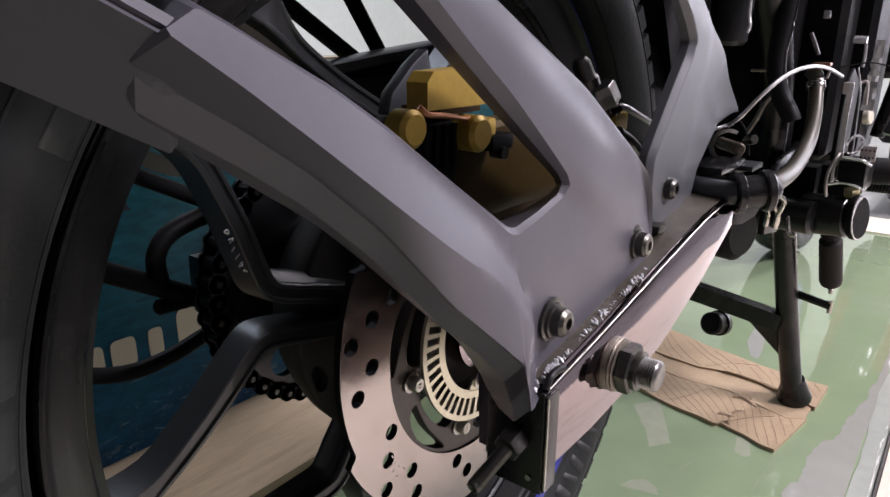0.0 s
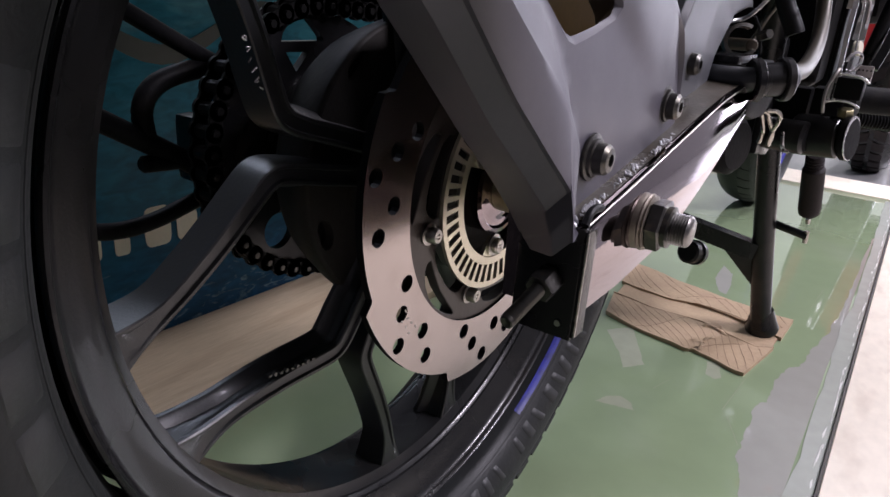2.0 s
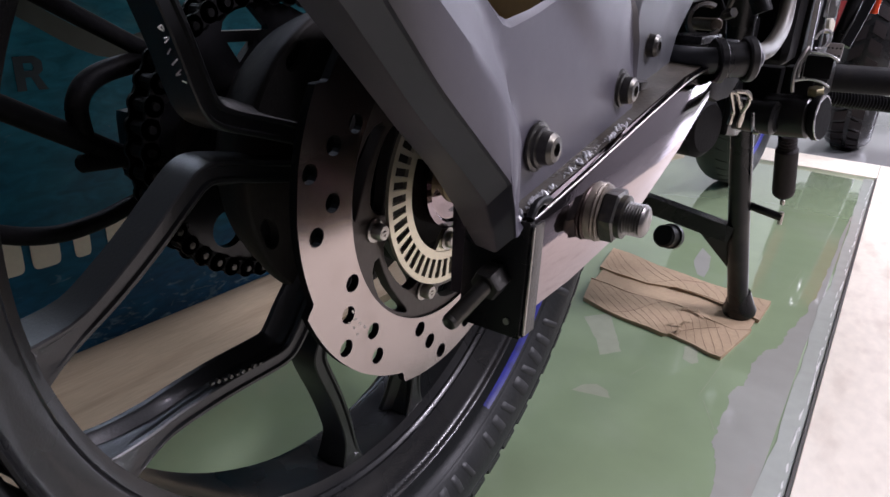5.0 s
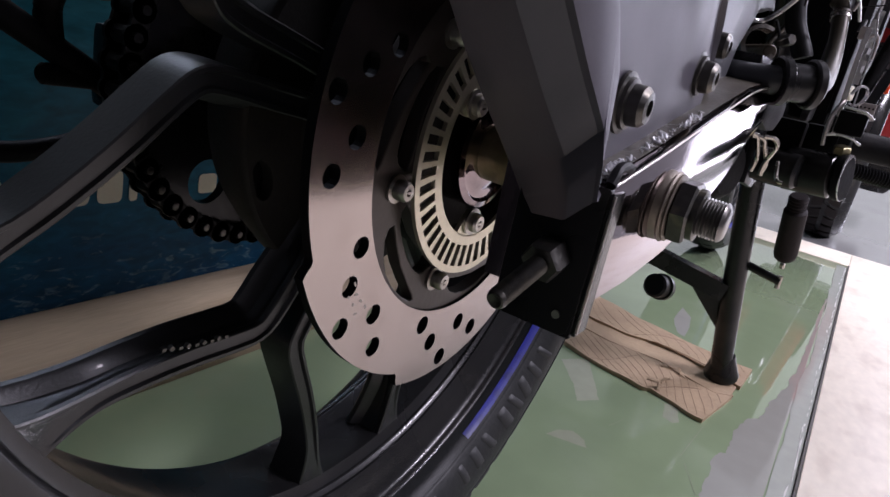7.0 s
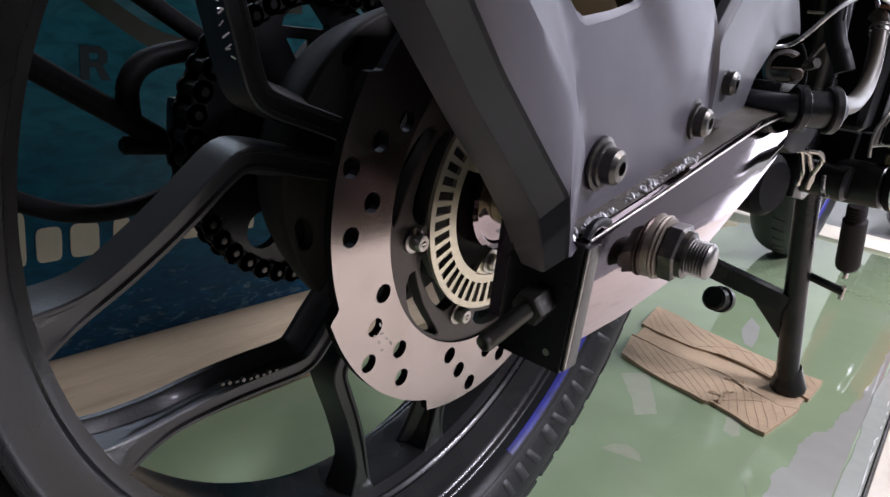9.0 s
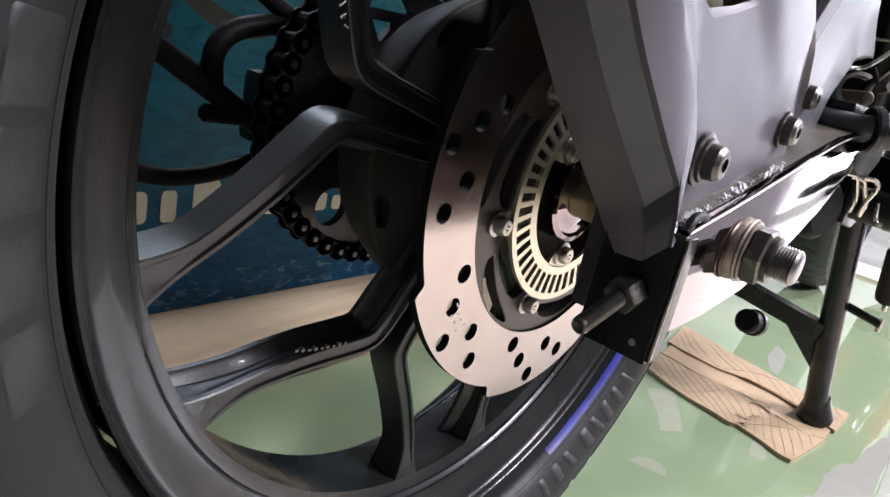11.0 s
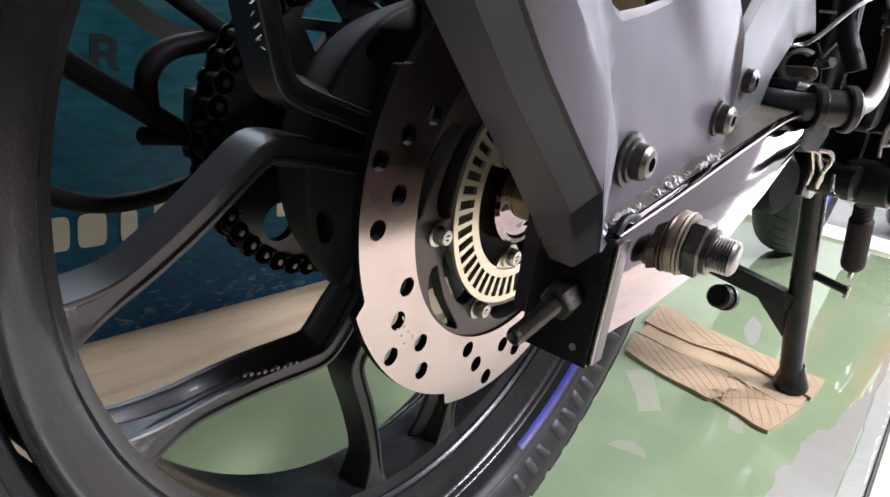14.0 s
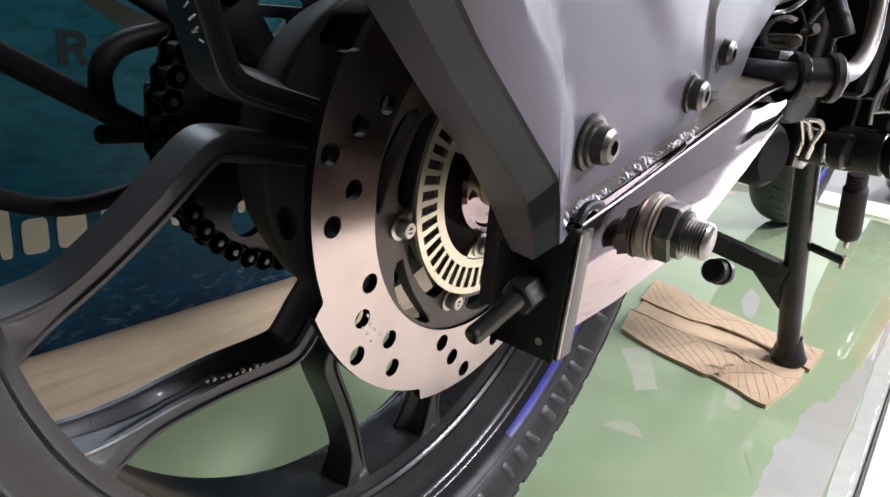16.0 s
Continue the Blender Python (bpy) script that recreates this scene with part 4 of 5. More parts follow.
def moulded(rows, height, step, cut=3):
    """A moulding from rows of (front, middle, back) points: a front face of the given height, flanks and a back."""
    from mathutils.geometry import delaunay_2d_cdt
    dense = []
    n = len(rows)
    for k in range(n):
        for q in range(cut):
            dense.append([a + (b - a) * (q / cut) for a, b in zip(rows[k], rows[(k + 1) % n])])
    m = len(dense)
    round_rows = []
    for k in range(m):
        a, b = dense[k], dense[(k + 1) % m]
        round_rows.append([u * 0.75 + v * 0.25 for u, v in zip(a, b)])
        round_rows.append([u * 0.25 + v * 0.75 for u, v in zip(a, b)])
    m = len(round_rows)
    outline = [Vector((r[0].y, r[0].z)) for r in round_rows]
    lo_y, hi_y = min(o.x for o in outline), max(o.x for o in outline)
    lo_z, hi_z = min(o.y for o in outline), max(o.y for o in outline)
    turn_way = 1 if sum(a.x * b.y - b.x * a.y for a, b in zip(outline, outline[1:] + outline[:1])) > 0 else -1
    inner = []
    for k in range(m):
        d = outline[(k + 1) % m] - outline[k - 1]
        inner.append(outline[k] + Vector((-d.y, d.x)).normalized() * (0.0014 * turn_way))
    for iy in range(int((hi_y - lo_y) / step)):
        for iz in range(int((hi_z - lo_z) / step)):
            q = Vector((lo_y + iy * step + (iz % 2) * step / 2, lo_z + iz * step))
            if min((q - o).length_squared for o in outline) > (step * 0.75 + 0.0014) ** 2:
                inner.append(q)
    co, ed, fa, *_ = delaunay_2d_cdt(outline + inner, [(k, (k + 1) % m) for k in range(m)], [list(range(m))], 1, 1e-6)
    bm = B()
    vs = [bm.verts.new((height(q), q.x, q.y)) for q in co]
    for f in fa:
        bm.faces.new([vs[i] for i in f])
    fr = vs[:m]
    loops = [fr]
    fx = [Vector(v.co) for v in fr]
    for i, (u, t) in enumerate(((0, 0.14), (0, 0.88), (0, 1.0), (1, 0.06), (1, 0.3), (1, 0.36), (1, 1.0))):
        line = []
        for k, r in enumerate(round_rows):
            a, b = (fx[k], r[1]) if u == 0 else (r[1], r[2])
            v = a + (b - a) * t
            if i == 2:
                v = v * 0.94 + (fx[k] + (r[1] - fx[k]) * 0.88) * 0.03 + (r[1] + (r[2] - r[1]) * 0.08) * 0.03
            # long undersides break once, so that their inner part turns in
            if i in (4, 5) and r[1].y < -0.06 and r[2].z < r[1].z - 0.012:
                v = v + Vector((0.0, -0.0038, -0.0042))
            line.append(bm.verts.new(v))
        loops.append(line)
    for p, q in zip(loops, loops[1:]):
        for k in range(m):
            bm.faces.new((p[k], p[(k + 1) % m], q[(k + 1) % m], q[k]))
    bk = loops[-1]
    es = [bm.edges.get((bk[k], bk[(k + 1) % m])) or bm.edges.new((bk[k], bk[(k + 1) % m])) for k in range(m)]
    bmesh.ops.triangle_fill(bm, edges=es, use_beauty=True, use_dissolve=False, normal=(-1, 0, 0))
    return bm


cover = part("mudguard_bracket", moulded(rows_c, cover_height, 0.004), M["cover"], bike, "matt grey moulded forked mudguard bracket", 24)
# the piece that carries the rear leg on, past a seam
bm = B()
sec0 = [Vector((0.0725, -0.2165, 0.4848)), Vector((0.0757, -0.222, 0.4815)), Vector((0.0625, -0.2235, 0.4735)), Vector((0.047, -0.2115, 0.4515)), Vector((0.05, -0.209, 0.468))]
sec1 = [v + Vector((-0.022, -0.1, 0.058)) for v in sec0]
r0, r1 = [bm.verts.new(v) for v in sec0], [bm.verts.new(v) for v in sec1]
for k in range(5):
    bm.faces.new((r0[k], r0[(k + 1) % 5], r1[(k + 1) % 5], r1[k]))
bm.faces.new(r0), bm.faces.new(r1)
bmesh.ops.bevel(bm, geom=bm.edges[:], offset=0.0015, segments=2, affect="EDGES")
part("mudguard_arm", bm, M["cover"], bike, "matt grey arm joined to the bracket at a seam", 40, even=True)


def cap_bolt(name, at, r, parent):
    x, y, z = at
    bm = B()
    lathe(bm, [(0, 0), (0, r * 1.7), (0.0012, r * 1.7), (0.0016, r * 1.42), (0.003, r * 1.38), (0.0034, r * 1.15), (0.0075, r * 1.1), (0.0092, r * 0.85), (0.0095, r * 0.45), (0.006, r * 0.42), (0.006, 0)], at, (x + 1, y, z), 24)
    return part(name, bm, M["nut"], parent, "socket-head bolt with washers")


cap_bolt("bolt", (0.0728, -0.0475, 0.3575), 0.0063, cover)
cap_bolt("bolt", (0.0708, 0.0495, 0.3715), 0.0063, cover)

# second grey plate, further forward, with a raised middle
fp = [(0.08, 0.545), (0.124, 0.545), (0.166, 0.51), (0.178, 0.498), (0.207, 0.486), (0.231, 0.472), (0.255, 0.4515), (0.284, 0.4275), (0.266, 0.4235), (0.2321, 0.4178), (0.21, 0.405), (0.19, 0.391), (0.181, 0.3713), (0.168, 0.3605), (0.145, 0.358), (0.102, 0.366),
      (0.094, 0.39), (0.094, 0.413), (0.11, 0.4345), (0.129, 0.458), (0.142, 0.473), (0.147, 0.4815), (0.137, 0.492), (0.122, 0.506)]
SPINE = [Vector((y, z, 0.0)) for y, z in ((0.15, 0.57), (0.1745, 0.497), (0.172, 0.47), (0.158, 0.43), (0.1457, 0.3976), (0.142, 0.35))]
plate_rows = []
for k, (y, z) in enumerate(fp):
    (ya, za), (yb, zb) = fp[k - 1], fp[(k + 1) % len(fp)]
    out = Vector((zb - za, ya - yb)).normalized()
    plate_rows.append((Vector((0, y, z)), Vector((0, y, z)), Vector((0.04, y, z)), out))
area = sum(a[0] * b[1] - b[0] * a[1] for a, b in zip(fp, fp[1:] + fp[:1]))


def plate_height(p):
    d, _, side = near_line(p, SPINE)
    x = 0.0615 - (0.03 * d if side < 0 else 0.16 * 0.03 * (1 - math.exp(-d / 0.03)))
    x -= 0.003 * math.exp(-((p - Vector((0.235, 0.44))).length / 0.025) ** 2)
    return x - 0.25 * max(0.0, p.y - 0.492 + (p.x - 0.16) * 0.3)


shaped = []
for f_, m_, b_, out in plate_rows:
    out = out * (1 if area > 0 else -1)
    q = Vector((f_.y, f_.z)) - out * 0.0035
    hx = plate_height(Vector((f_.y, f_.z)))
    shaped.append((Vector((hx, q.x, q.y)), Vector((hx - 0.004, f_.y, f_.z)), Vector((0.051, f_.y, f_.z))))
bm = moulded(shaped, plate_height, 0.006, 2)
carry = part("footrest_plate", bm, M["plate"], bike, "matt grey moulded plate ahead of the bracket", 50)
cap_bolt("bolt", (0.0575, 0.1225, 0.3895), 0.0062, carry)
part("crumb", box(B(), (0.06, 0.095, 0.3655), (0.068, 0.108, 0.3705), 0.0015), M["nut"], carry)

# pipe with rubber collars
bm = tube(B(), [(0.0, 0.207, 0.377), (0.03, 0.204, 0.3772), (0.055, 0.194, 0.3775), (0.075, 0.188, 0.378), (0.0888, 0.1893, 0.379), (0.1036, 0.2, 0.3807), (0.1052, 0.2035, 0.381)], 0.0088, 18)
pipe = part("bent_pipe", bm, M["pipe"], bike, "dark grey bent metal pipe")
part("bare_bend", tube(B(), [(0.1036, 0.2, 0.3807), (0.1055, 0.2189, 0.3837), (0.1040, 0.2748, 0.3848), (0.1000, 0.3403, 0.3964), (0.0955, 0.3760, 0.4170), (0.0895, 0.3972, 0.4428), (0.0868, 0.402, 0.4515), (0.0815, 0.404, 0.4555)], 0.0064, 20), M["pipe_bright"], pipe, "bare metal bend of the pipe")
part("pipe_mouth", lathe(B(), [(0, 0.0062), (0, 0.0078), (0.002, 0.0082), (0.004, 0.0076), (0.005, 0.0082), (0.007, 0.0078), (0.007, 0.0062)], (0.0900, 0.3962, 0.4395), (0.0872, 0.4022, 0.4515), 20, True), M["bolt"], pipe)
for c in ((0.0848, 0.1872, 0.3787), (0.1012, 0.1985, 0.3805)):
    a = Vector(c)
    part("collar", lathe(B(), [(0, 0.009), (0, 0.0135), (0.0012, 0.0148), (0.0052, 0.0148), (0.0064, 0.0135), (0.0064, 0.009)], a, a + Vector((0.82, 0.57, 0.09)), 28, True), M["black"], pipe)
part("collar_sleeve", rod(B(), (0.086, 0.188, 0.3788), (0.104, 0.2005, 0.3808), 0.0115, 20), M["black"], pipe)

# brake caliper above the disc, with its pins and hose
cal = part("brake_caliper", sweep(B(), [(0.012, -0.056, 0.4615), (0.024, -0.056, 0.4615)], [(0.0225, -0.009), (0.0225, 0.003), (0.018, 0.0075), (-0.012, 0.0085), (-0.019, 0.006), (-0.022, 0.0), (-0.0225, -0.009)], up=(0, 0, 1)), M["gold"], bike, "gold anodised brake caliper")
# housing inside the bracket's window, its shade painted in
part("caliper_half", box(B(), (-0.016, -0.052, 0.388), (0.012, 0.1, 0.4345), 0.011, 4), M["gold_shaded"], cal, "gold piston housing, coloured dark for shade")
part("housing_step", box(B(), (-0.014, -0.03, 0.38), (0.0085, 0.06, 0.44), 0.008, 3), M["gold_shaded"], cal)
part("pin_boss", rod(B(), (0.013, -0.088, 0.4455), (0.026, -0.0885, 0.4455), 0.0085, 22, 0.002), M["gold"], cal)
part("pin_boss", rod(B(), (-0.006, -0.0435, 0.4395), (0.03, -0.0445, 0.4395), 0.0088, 22, 0.002), M["gold"], cal)
part("boss_web", box(B(), (-0.004, -0.042, 0.436), (0.024, -0.024, 0.4455), 0.003), M["gold"], cal)
part("pin_cap", box(B(), (0.012, -0.0315, 0.429), (0.027, -0.0125, 0.437), 0.002), M["matt_black"], cal, "black rubber pin cap")
part("cap_bolt", rod(B(), (0.02, -0.0215, 0.4275), (0.028, -0.022, 0.4275), 0.0032, 14), M["nut"], cal)
part("pad_carrier", box(B(), (-0.018, -0.077, 0.412), (0.018, -0.05, 0.446), 0.003), M["matt_black"], cal, "black pad carrier")
for k in range(4):
    part("pad_rib", box(B(), (0.018, -0.075 + 0.0068 * k, 0.424), (0.0205, -0.0725 + 0.0068 * k, 0.445), 0.0005), M["black"], cal)
part("pad_spring", tube(B(), [(0.022, -0.082, 0.4545), (0.024, -0.078, 0.451), (0.024, -0.066, 0.4495), (0.024, -0.052, 0.447), (0.023, -0.044, 0.4465)], 0.0014, 8), M["copper"], cal, "coppery pad spring")
part("spring_clip", box(B(), (-0.006, -0.062, 0.4485), (0.018, -0.03, 0.4525), 0.001), M["gold_shaded"], cal)
bm = plate(B(), [[(-0.0341, 0.4775), (-0.028, 0.455), (-0.041, 0.447), (-0.0643, 0.447), (-0.0612, 0.4572), (-0.045, 0.471)]], -0.02, -0.012, 0.001)
part("caliper_bracket", bm, M["pipe"], cal, "grey caliper bracket")
part("bleed_cap", lathe(B(), [(0, 0), (0, 0.0085), (0.006, 0.0085), (0.008, 0.007), (0.018, 0.0065), (0.0215, 0.0045), (0.0215, 0)], (-0.004, 0.131, 0.4505), (-0.009, 0.122, 0.4715), 18), M["nut"], cal, "grey rubber bleed cap")
part("banjo_bolt", hexnut(B(), (0.0, 0.155, 0.4375), (-0.004, 0.148, 0.4505), 0.0105), M["bolt"], cal)
part("banjo_neck", rod(B(), (0.002, 0.158, 0.43), (0.0, 0.155, 0.438), 0.009, 20, 0.002), M["chrome"], cal)
part("hose_end", box(B(), (-0.004, 0.152, 0.418), (0.008, 0.174, 0.4315), 0.002), M["gold"], cal)
part("caliper_rear", box(B(), (-0.02, 0.06, 0.385), (0.0, 0.15, 0.432), 0.008), M["matt_black"], cal)
part("brake_hose", tube(B(), [(0.0, 0.155, 0.437), (0.01, 0.162, 0.4352), (0.012, 0.185, 0.4275), (0.01, 0.23, 0.4142), (0.0, 0.26, 0.41)], 0.0024, 12), M["cable"], cal, "silver hose")
part("strand", tube(B(), [(0.018, 0.135, 0.421), (0.02, 0.15, 0.414), (0.02, 0.17, 0.404), (0.022, 0.19, 0.394), (0.022, 0.2, 0.385)], 0.0042, 12), M["nut"], cal, "ribbed grey hose")

# silver cable from behind the plate over to the pipe's mouth
part("cable", tube(B(), [(0.0350, 0.1900, 0.4120), (0.0520, 0.2502, 0.4157), (0.0640, 0.2533, 0.4230), (0.0800, 0.2532, 0.4433), (0.0890, 0.2847, 0.4570), (0.0940, 0.3393, 0.4611), (0.0980, 0.3930, 0.4577), (0.1000, 0.4586, 0.4483)], 0.0016, 10), M["cable"], bike, "silver sheathed cable")

# inner mudguard over the wheel; the dark bodywork above is unseen, added for shade
part("inner_mudguard", arc_strip(B(), 18, 118, 40, [(-0.075, 0.322), (-0.06, 0.336), (0.0, 0.342), (0.05, 0.338), (0.062, 0.325)]), M["dark"], bike, "black inner mudguard")
bm = B()
sweep(bm, smooth_path([(WX, -0.42, 0.86), (WX, -0.1, 0.8), (WX, 0.25, 0.76), (WX, 0.6, 0.79), (WX, 0.85, 0.9)], 5), [(-0.16, -0.04), (-0.14, -0.085), (0.14, -0.085), (0.16, -0.04), (0.14, 0.03), (0.08, 0.06), (-0.08, 0.06), (-0.15, 0.03)], up=(0, 0, 1))
part("seat", bm, M["dark"], bike, "unseen plain seat and tail block that shades the wheel")

# engine block and frame behind the clutter
eng = part("engine", box(B(), (-0.2, 0.5, 0.3), (0.035, 0.9, 0.66), 0.03, 3), M["matt_black"], bike, "black painted engine block")
for k in range(9):
    part("fin", box(B(), (-0.19, 0.9, 0.4 + 0.03 * k), (0.05, 1.02, 0.408 + 0.03 * k), 0.003), M["matt_black"], eng)
part("cylinder", box(B(), (-0.17, 0.88, 0.38), (0.055, 1.0, 0.68), 0.02), M["matt_black"], eng)
part("engine_case", box(B(), (-0.1, 0.66, 0.335), (0.098, 0.82, 0.68), 0.02, 3), M["matt_black"], eng)
part("frame_gusset", box(B(), (-0.06, 0.5, 0.285), (0.046, 0.56, 0.4), 0.008), M["matt_black"], eng)
part("clutch_cover", rod(B(), (0.02, 0.68, 0.42), (0.055, 0.68, 0.42), 0.085, 40, 0.012), M["black"], eng)
for k in range(6):
    yy, zz = 0.68 + 0.075 * math.cos(k * 1.047 + 0.4), 0.42 + 0.075 * math.sin(k * 1.047 + 0.4)
    part("case_bolt", rod(B(), (0.05, yy, zz), (0.06, yy, zz), 0.005, 12, 0.001), M["bolt"], eng)
part("crankcase", rod(B(), (-0.15, 0.56, 0.36), (0.03, 0.56, 0.36), 0.05, 32, 0.01), M["black"], eng)
part("side_cover", box(B(), (-0.2, 0.34, 0.475), (-0.01, 0.62, 0.78), 0.03, 3), M["matt_black"], bike, "black plastic side cover")
# two plain dark masses, added to block light and darken the floor's reflections
part("front_mass", box(B(), (-0.3, 1.02, 0.42), (0.1, 1.12, 0.95), 0.03, 3), M["matt_black"], bike, "plain black mass in place of the front bodywork")
part("tank_mass", box(B(), (-0.24, 0.6, 0.66), (0.1, 1.1, 1.0), 0.06, 3), M["matt_black"], bike, "unseen dark mass in place of the tank")
part("exhaust_pipe", tube(B(), [(0.04, 1.0, 0.5), (0.06, 1.02, 0.4), (0.05, 0.92, 0.335), (0.045, 0.75, 0.325)], 0.017, 16), M["pipe"], bike, "dull grey exhaust pipe")
part("rear_shock", rod(B(), (WX + 0.03, 0.31, 0.42), (WX + 0.03, 0.4, 0.7), 0.03, 20), M["dark"], bike, "dark rear shock absorber")
part("frame_tube", tube(B(), [(0.03, 0.3, 0.62), (0.035, 0.42, 0.52), (0.035, 0.5, 0.42), (0.03, 0.52, 0.3)], 0.016, 14), M["black"], bike, "black frame tube")
part("left_swingarm", box(B(), (-0.215, -0.06, 0.29), (-0.185, 0.4, 0.335), 0.006), M["black"], bike, "black left swingarm leg")
hose = part("hose", tube(B(), [(0.052, 0.42, 0.56), (0.051, 0.42, 0.515), (0.048, 0.42, 0.465), (0.054, 0.42, 0.436), (0.0665, 0.42, 0.413), (0.0695, 0.42, 0.4065)], 0.0088, 14), M["dark"], bike, "black rubber hose")
part("hose_wire", tube(B(), [(0.064, 0.41, 0.56), (0.0605, 0.41, 0.5), (0.0575, 0.41, 0.47), (0.058, 0.412, 0.448)], 0.0009, 8), M["chrome"], hose, "thin bright wire")
# ring clip and small fittings above the pipe
def arc_band(bm, centre, axis, r, width, thick, a0, a1, n=20):
    """An open ring of flat strip round an axis."""
    m, _ = frame_of(centre, Vector(centre) + Vector(axis))
    rings = []
    for k in range(n + 1):
        a = radians(a0 + (a1 - a0) * k / n)
        rings.append([bm.verts.new(m @ Vector((q * math.cos(a), q * math.sin(a), h))) for q, h in ((r, 0), (r + thick, 0.0008), (r + thick, width - 0.0008), (r, width))])
    for p, q in zip(rings, rings[1:]):
        for k in range(4):
            bm.faces.new((p[k], p[(k + 1) % 4], q[(k + 1) % 4], q[k]))
    bm.faces.new(rings[0]), bm.faces.new(rings[-1])
    return bm


clip = part("ring_clip", arc_band(B(), (0.055, 0.262, 0.4005), (0.42, -0.9, 0.12), 0.0105, 0.012, 0.0028, 60, 330), M["bolt"], bike, "grey open ring clip")
part("clip_core", rod(B(), (0.04, 0.3, 0.397), (0.066, 0.262, 0.3985), 0.005, 14, 0.001), M["chrome_dirty"], clip)
part("clip_bolt", hexnut(B(), (0.07, 0.262, 0.4055), (0.078, 0.255, 0.4085), 0.004), M["nut"], clip)
part("clip_lug", box(B(), (0.064, 0.245, 0.3845), (0.082, 0.275, 0.3885), 0.001), M["pipe"], clip)
part("clip_foot", box(B(), (0.045, 0.2, 0.387), (0.072, 0.26, 0.3925), 0.0015), M["black"], clip)
part("linkage", tube(B(), [(0.03, 0.22, 0.39), (0.056, 0.24, 0.384), (0.07, 0.275, 0.382)], 0.0028, 10), M["nut"], bike)
part("wire", tube(B(), [(0.062, 0.268, 0.42), (0.066, 0.272, 0.412), (0.0685, 0.275, 0.402), (0.0695, 0.278, 0.392)], 0.0011, 8), M["dark"], bike, "thin black wire")
part("lower_strut", tube(B(), [(-0.02, 0.58, 0.285), (0.01, 0.59, 0.335), (0.035, 0.6, 0.372), (0.05, 0.6, 0.42)], 0.006, 12), M["black"], bike, "slanting black frame strut")
part("shock_reservoir", lathe(B(), [(0, 0), (0, 0.014), (0.004, 0.0175), (0.05, 0.0185), (0.052, 0.0205), (0.06, 0.0205), (0.062, 0.018), (0.15, 0.018), (0.15, 0)], (0.016, 0.362, 0.477), (0.025, 0.36, 0.7), 28), M["black"], bike, "glossy black cylinder under the side cover")
part("clip_strap", tube(B(), [(0.036, 0.348, 0.54), (0.037, 0.346, 0.505), (0.039, 0.345, 0.494), (0.0375, 0.345, 0.488)], 0.0018, 10), M["bright"], bike, "bright strap end")

part("chain_roller", rod(B(), (-0.02, 0.4, 0.298), (0.05, 0.378, 0.3), 0.029, 32, 0.006), M["matt_black"], bike, "black rubber roller")
part("pivot_lug", plate(B(), [[(0.196, 0.374), (0.196, 0.353), (0.225, 0.347), (0.262, 0.346), (0.285, 0.355), (0.285, 0.366), (0.262, 0.376), (0.23, 0.378)]], 0.04, 0.0855, 0.003), M["matt_black"], bike, "black pivot lug at the arm's front end")

# centre stand
stand = part("centre_stand", tube(B(), [(0.043, 0.57, 0.305), (0.06, 0.607, 0.155), (0.079, 0.643, 0.012)], 0.0135, 16), M["black"], bike, "black tubular centre stand")
part("foot", lathe(B(), [(0, 0), (0, 0.0215), (0.005, 0.0225), (0.012, 0.02), (0.034, 0.0138), (0.034, 0)], (0.081, 0.648, 0.0072), (0.0735, 0.633, 0.075), 20), M["black"], stand)
part("crossbar", sweep(B(), [(0.055, 0.607, 0.13), (-0.03, 0.592, 0.148), (-0.13, 0.575, 0.168)], [(-0.011, -0.011), (0.011, -0.011), (0.011, 0.011), (-0.011, 0.011)], up=(0, 0, 1)), M["black"], stand)
bm = B()
tri_ = [bm.verts.new(v) for v in ((0.066, 0.618, 0.125), (0.066, 0.63, 0.065), (0.012, 0.602, 0.128))]
tri2 = [bm.verts.new(v.co + Vector((0, 0.006, 0))) for v in tri_]
bm.faces.new(tri_), bm.faces.new(tri2)
for k in range(3):
    bm.faces.new((tri_[k], tri_[(k + 1) % 3], tri2[(k + 1) % 3], tri2[k]))
part("gusset", bm, M["black"], stand)
part("buffer", rod(B(), (-0.024, 0.58, 0.114), (-0.018, 0.612, 0.106), 0.0155, 22, 0.003), M["dark"], stand, "round rubber buffer")
part("buffer_rim", lathe(B(), [(0, 0.0155), (0, 0.0175), (0.008, 0.0175), (0.008, 0.0155)], (-0.02, 0.6, 0.109), (-0.016, 0.62, 0.104), 22, True), M["pipe"], stand)
part("peg", tube(B(), [(0.06, 0.611, 0.172), (0.085, 0.609, 0.168), (0.109, 0.608, 0.164)], 0.0052, 12), M["black"], stand)
part("peg_tip", rod(B(), (0.108, 0.607, 0.171), (0.108, 0.609, 0.155), 0.003, 10), M["bolt"], stand)
for x0, y0, z0, bend in ((0.0575, 0.41, 0.333, 0.004), (0.064, 0.414, 0.331, 0.006), (0.074, 0.412, 0.333, -0.004)):
    part("spring_hook", tube(B(), [(x0 - 0.011, y0 - 0.004, z0 + 0.001), (x0 - 0.002, y0, z0 + 0.0005), (x0 + 0.001, y0 + 0.003, z0 - 0.006), (x0 + bend, y0 + 0.008, z0 - 0.02), (x0 + bend - 0.002, y0 + 0.012, z0 - 0.033)], 0.0023, 8), M["spring"], stand, "bare steel spring hook")
part("spring_end", tube(B(), [(0.08, 0.415, 0.315), (0.083, 0.412, 0.303), (0.086, 0.408, 0.2985), (0.0905, 0.408, 0.2975)], 0.0019, 8), M["spring"], stand)
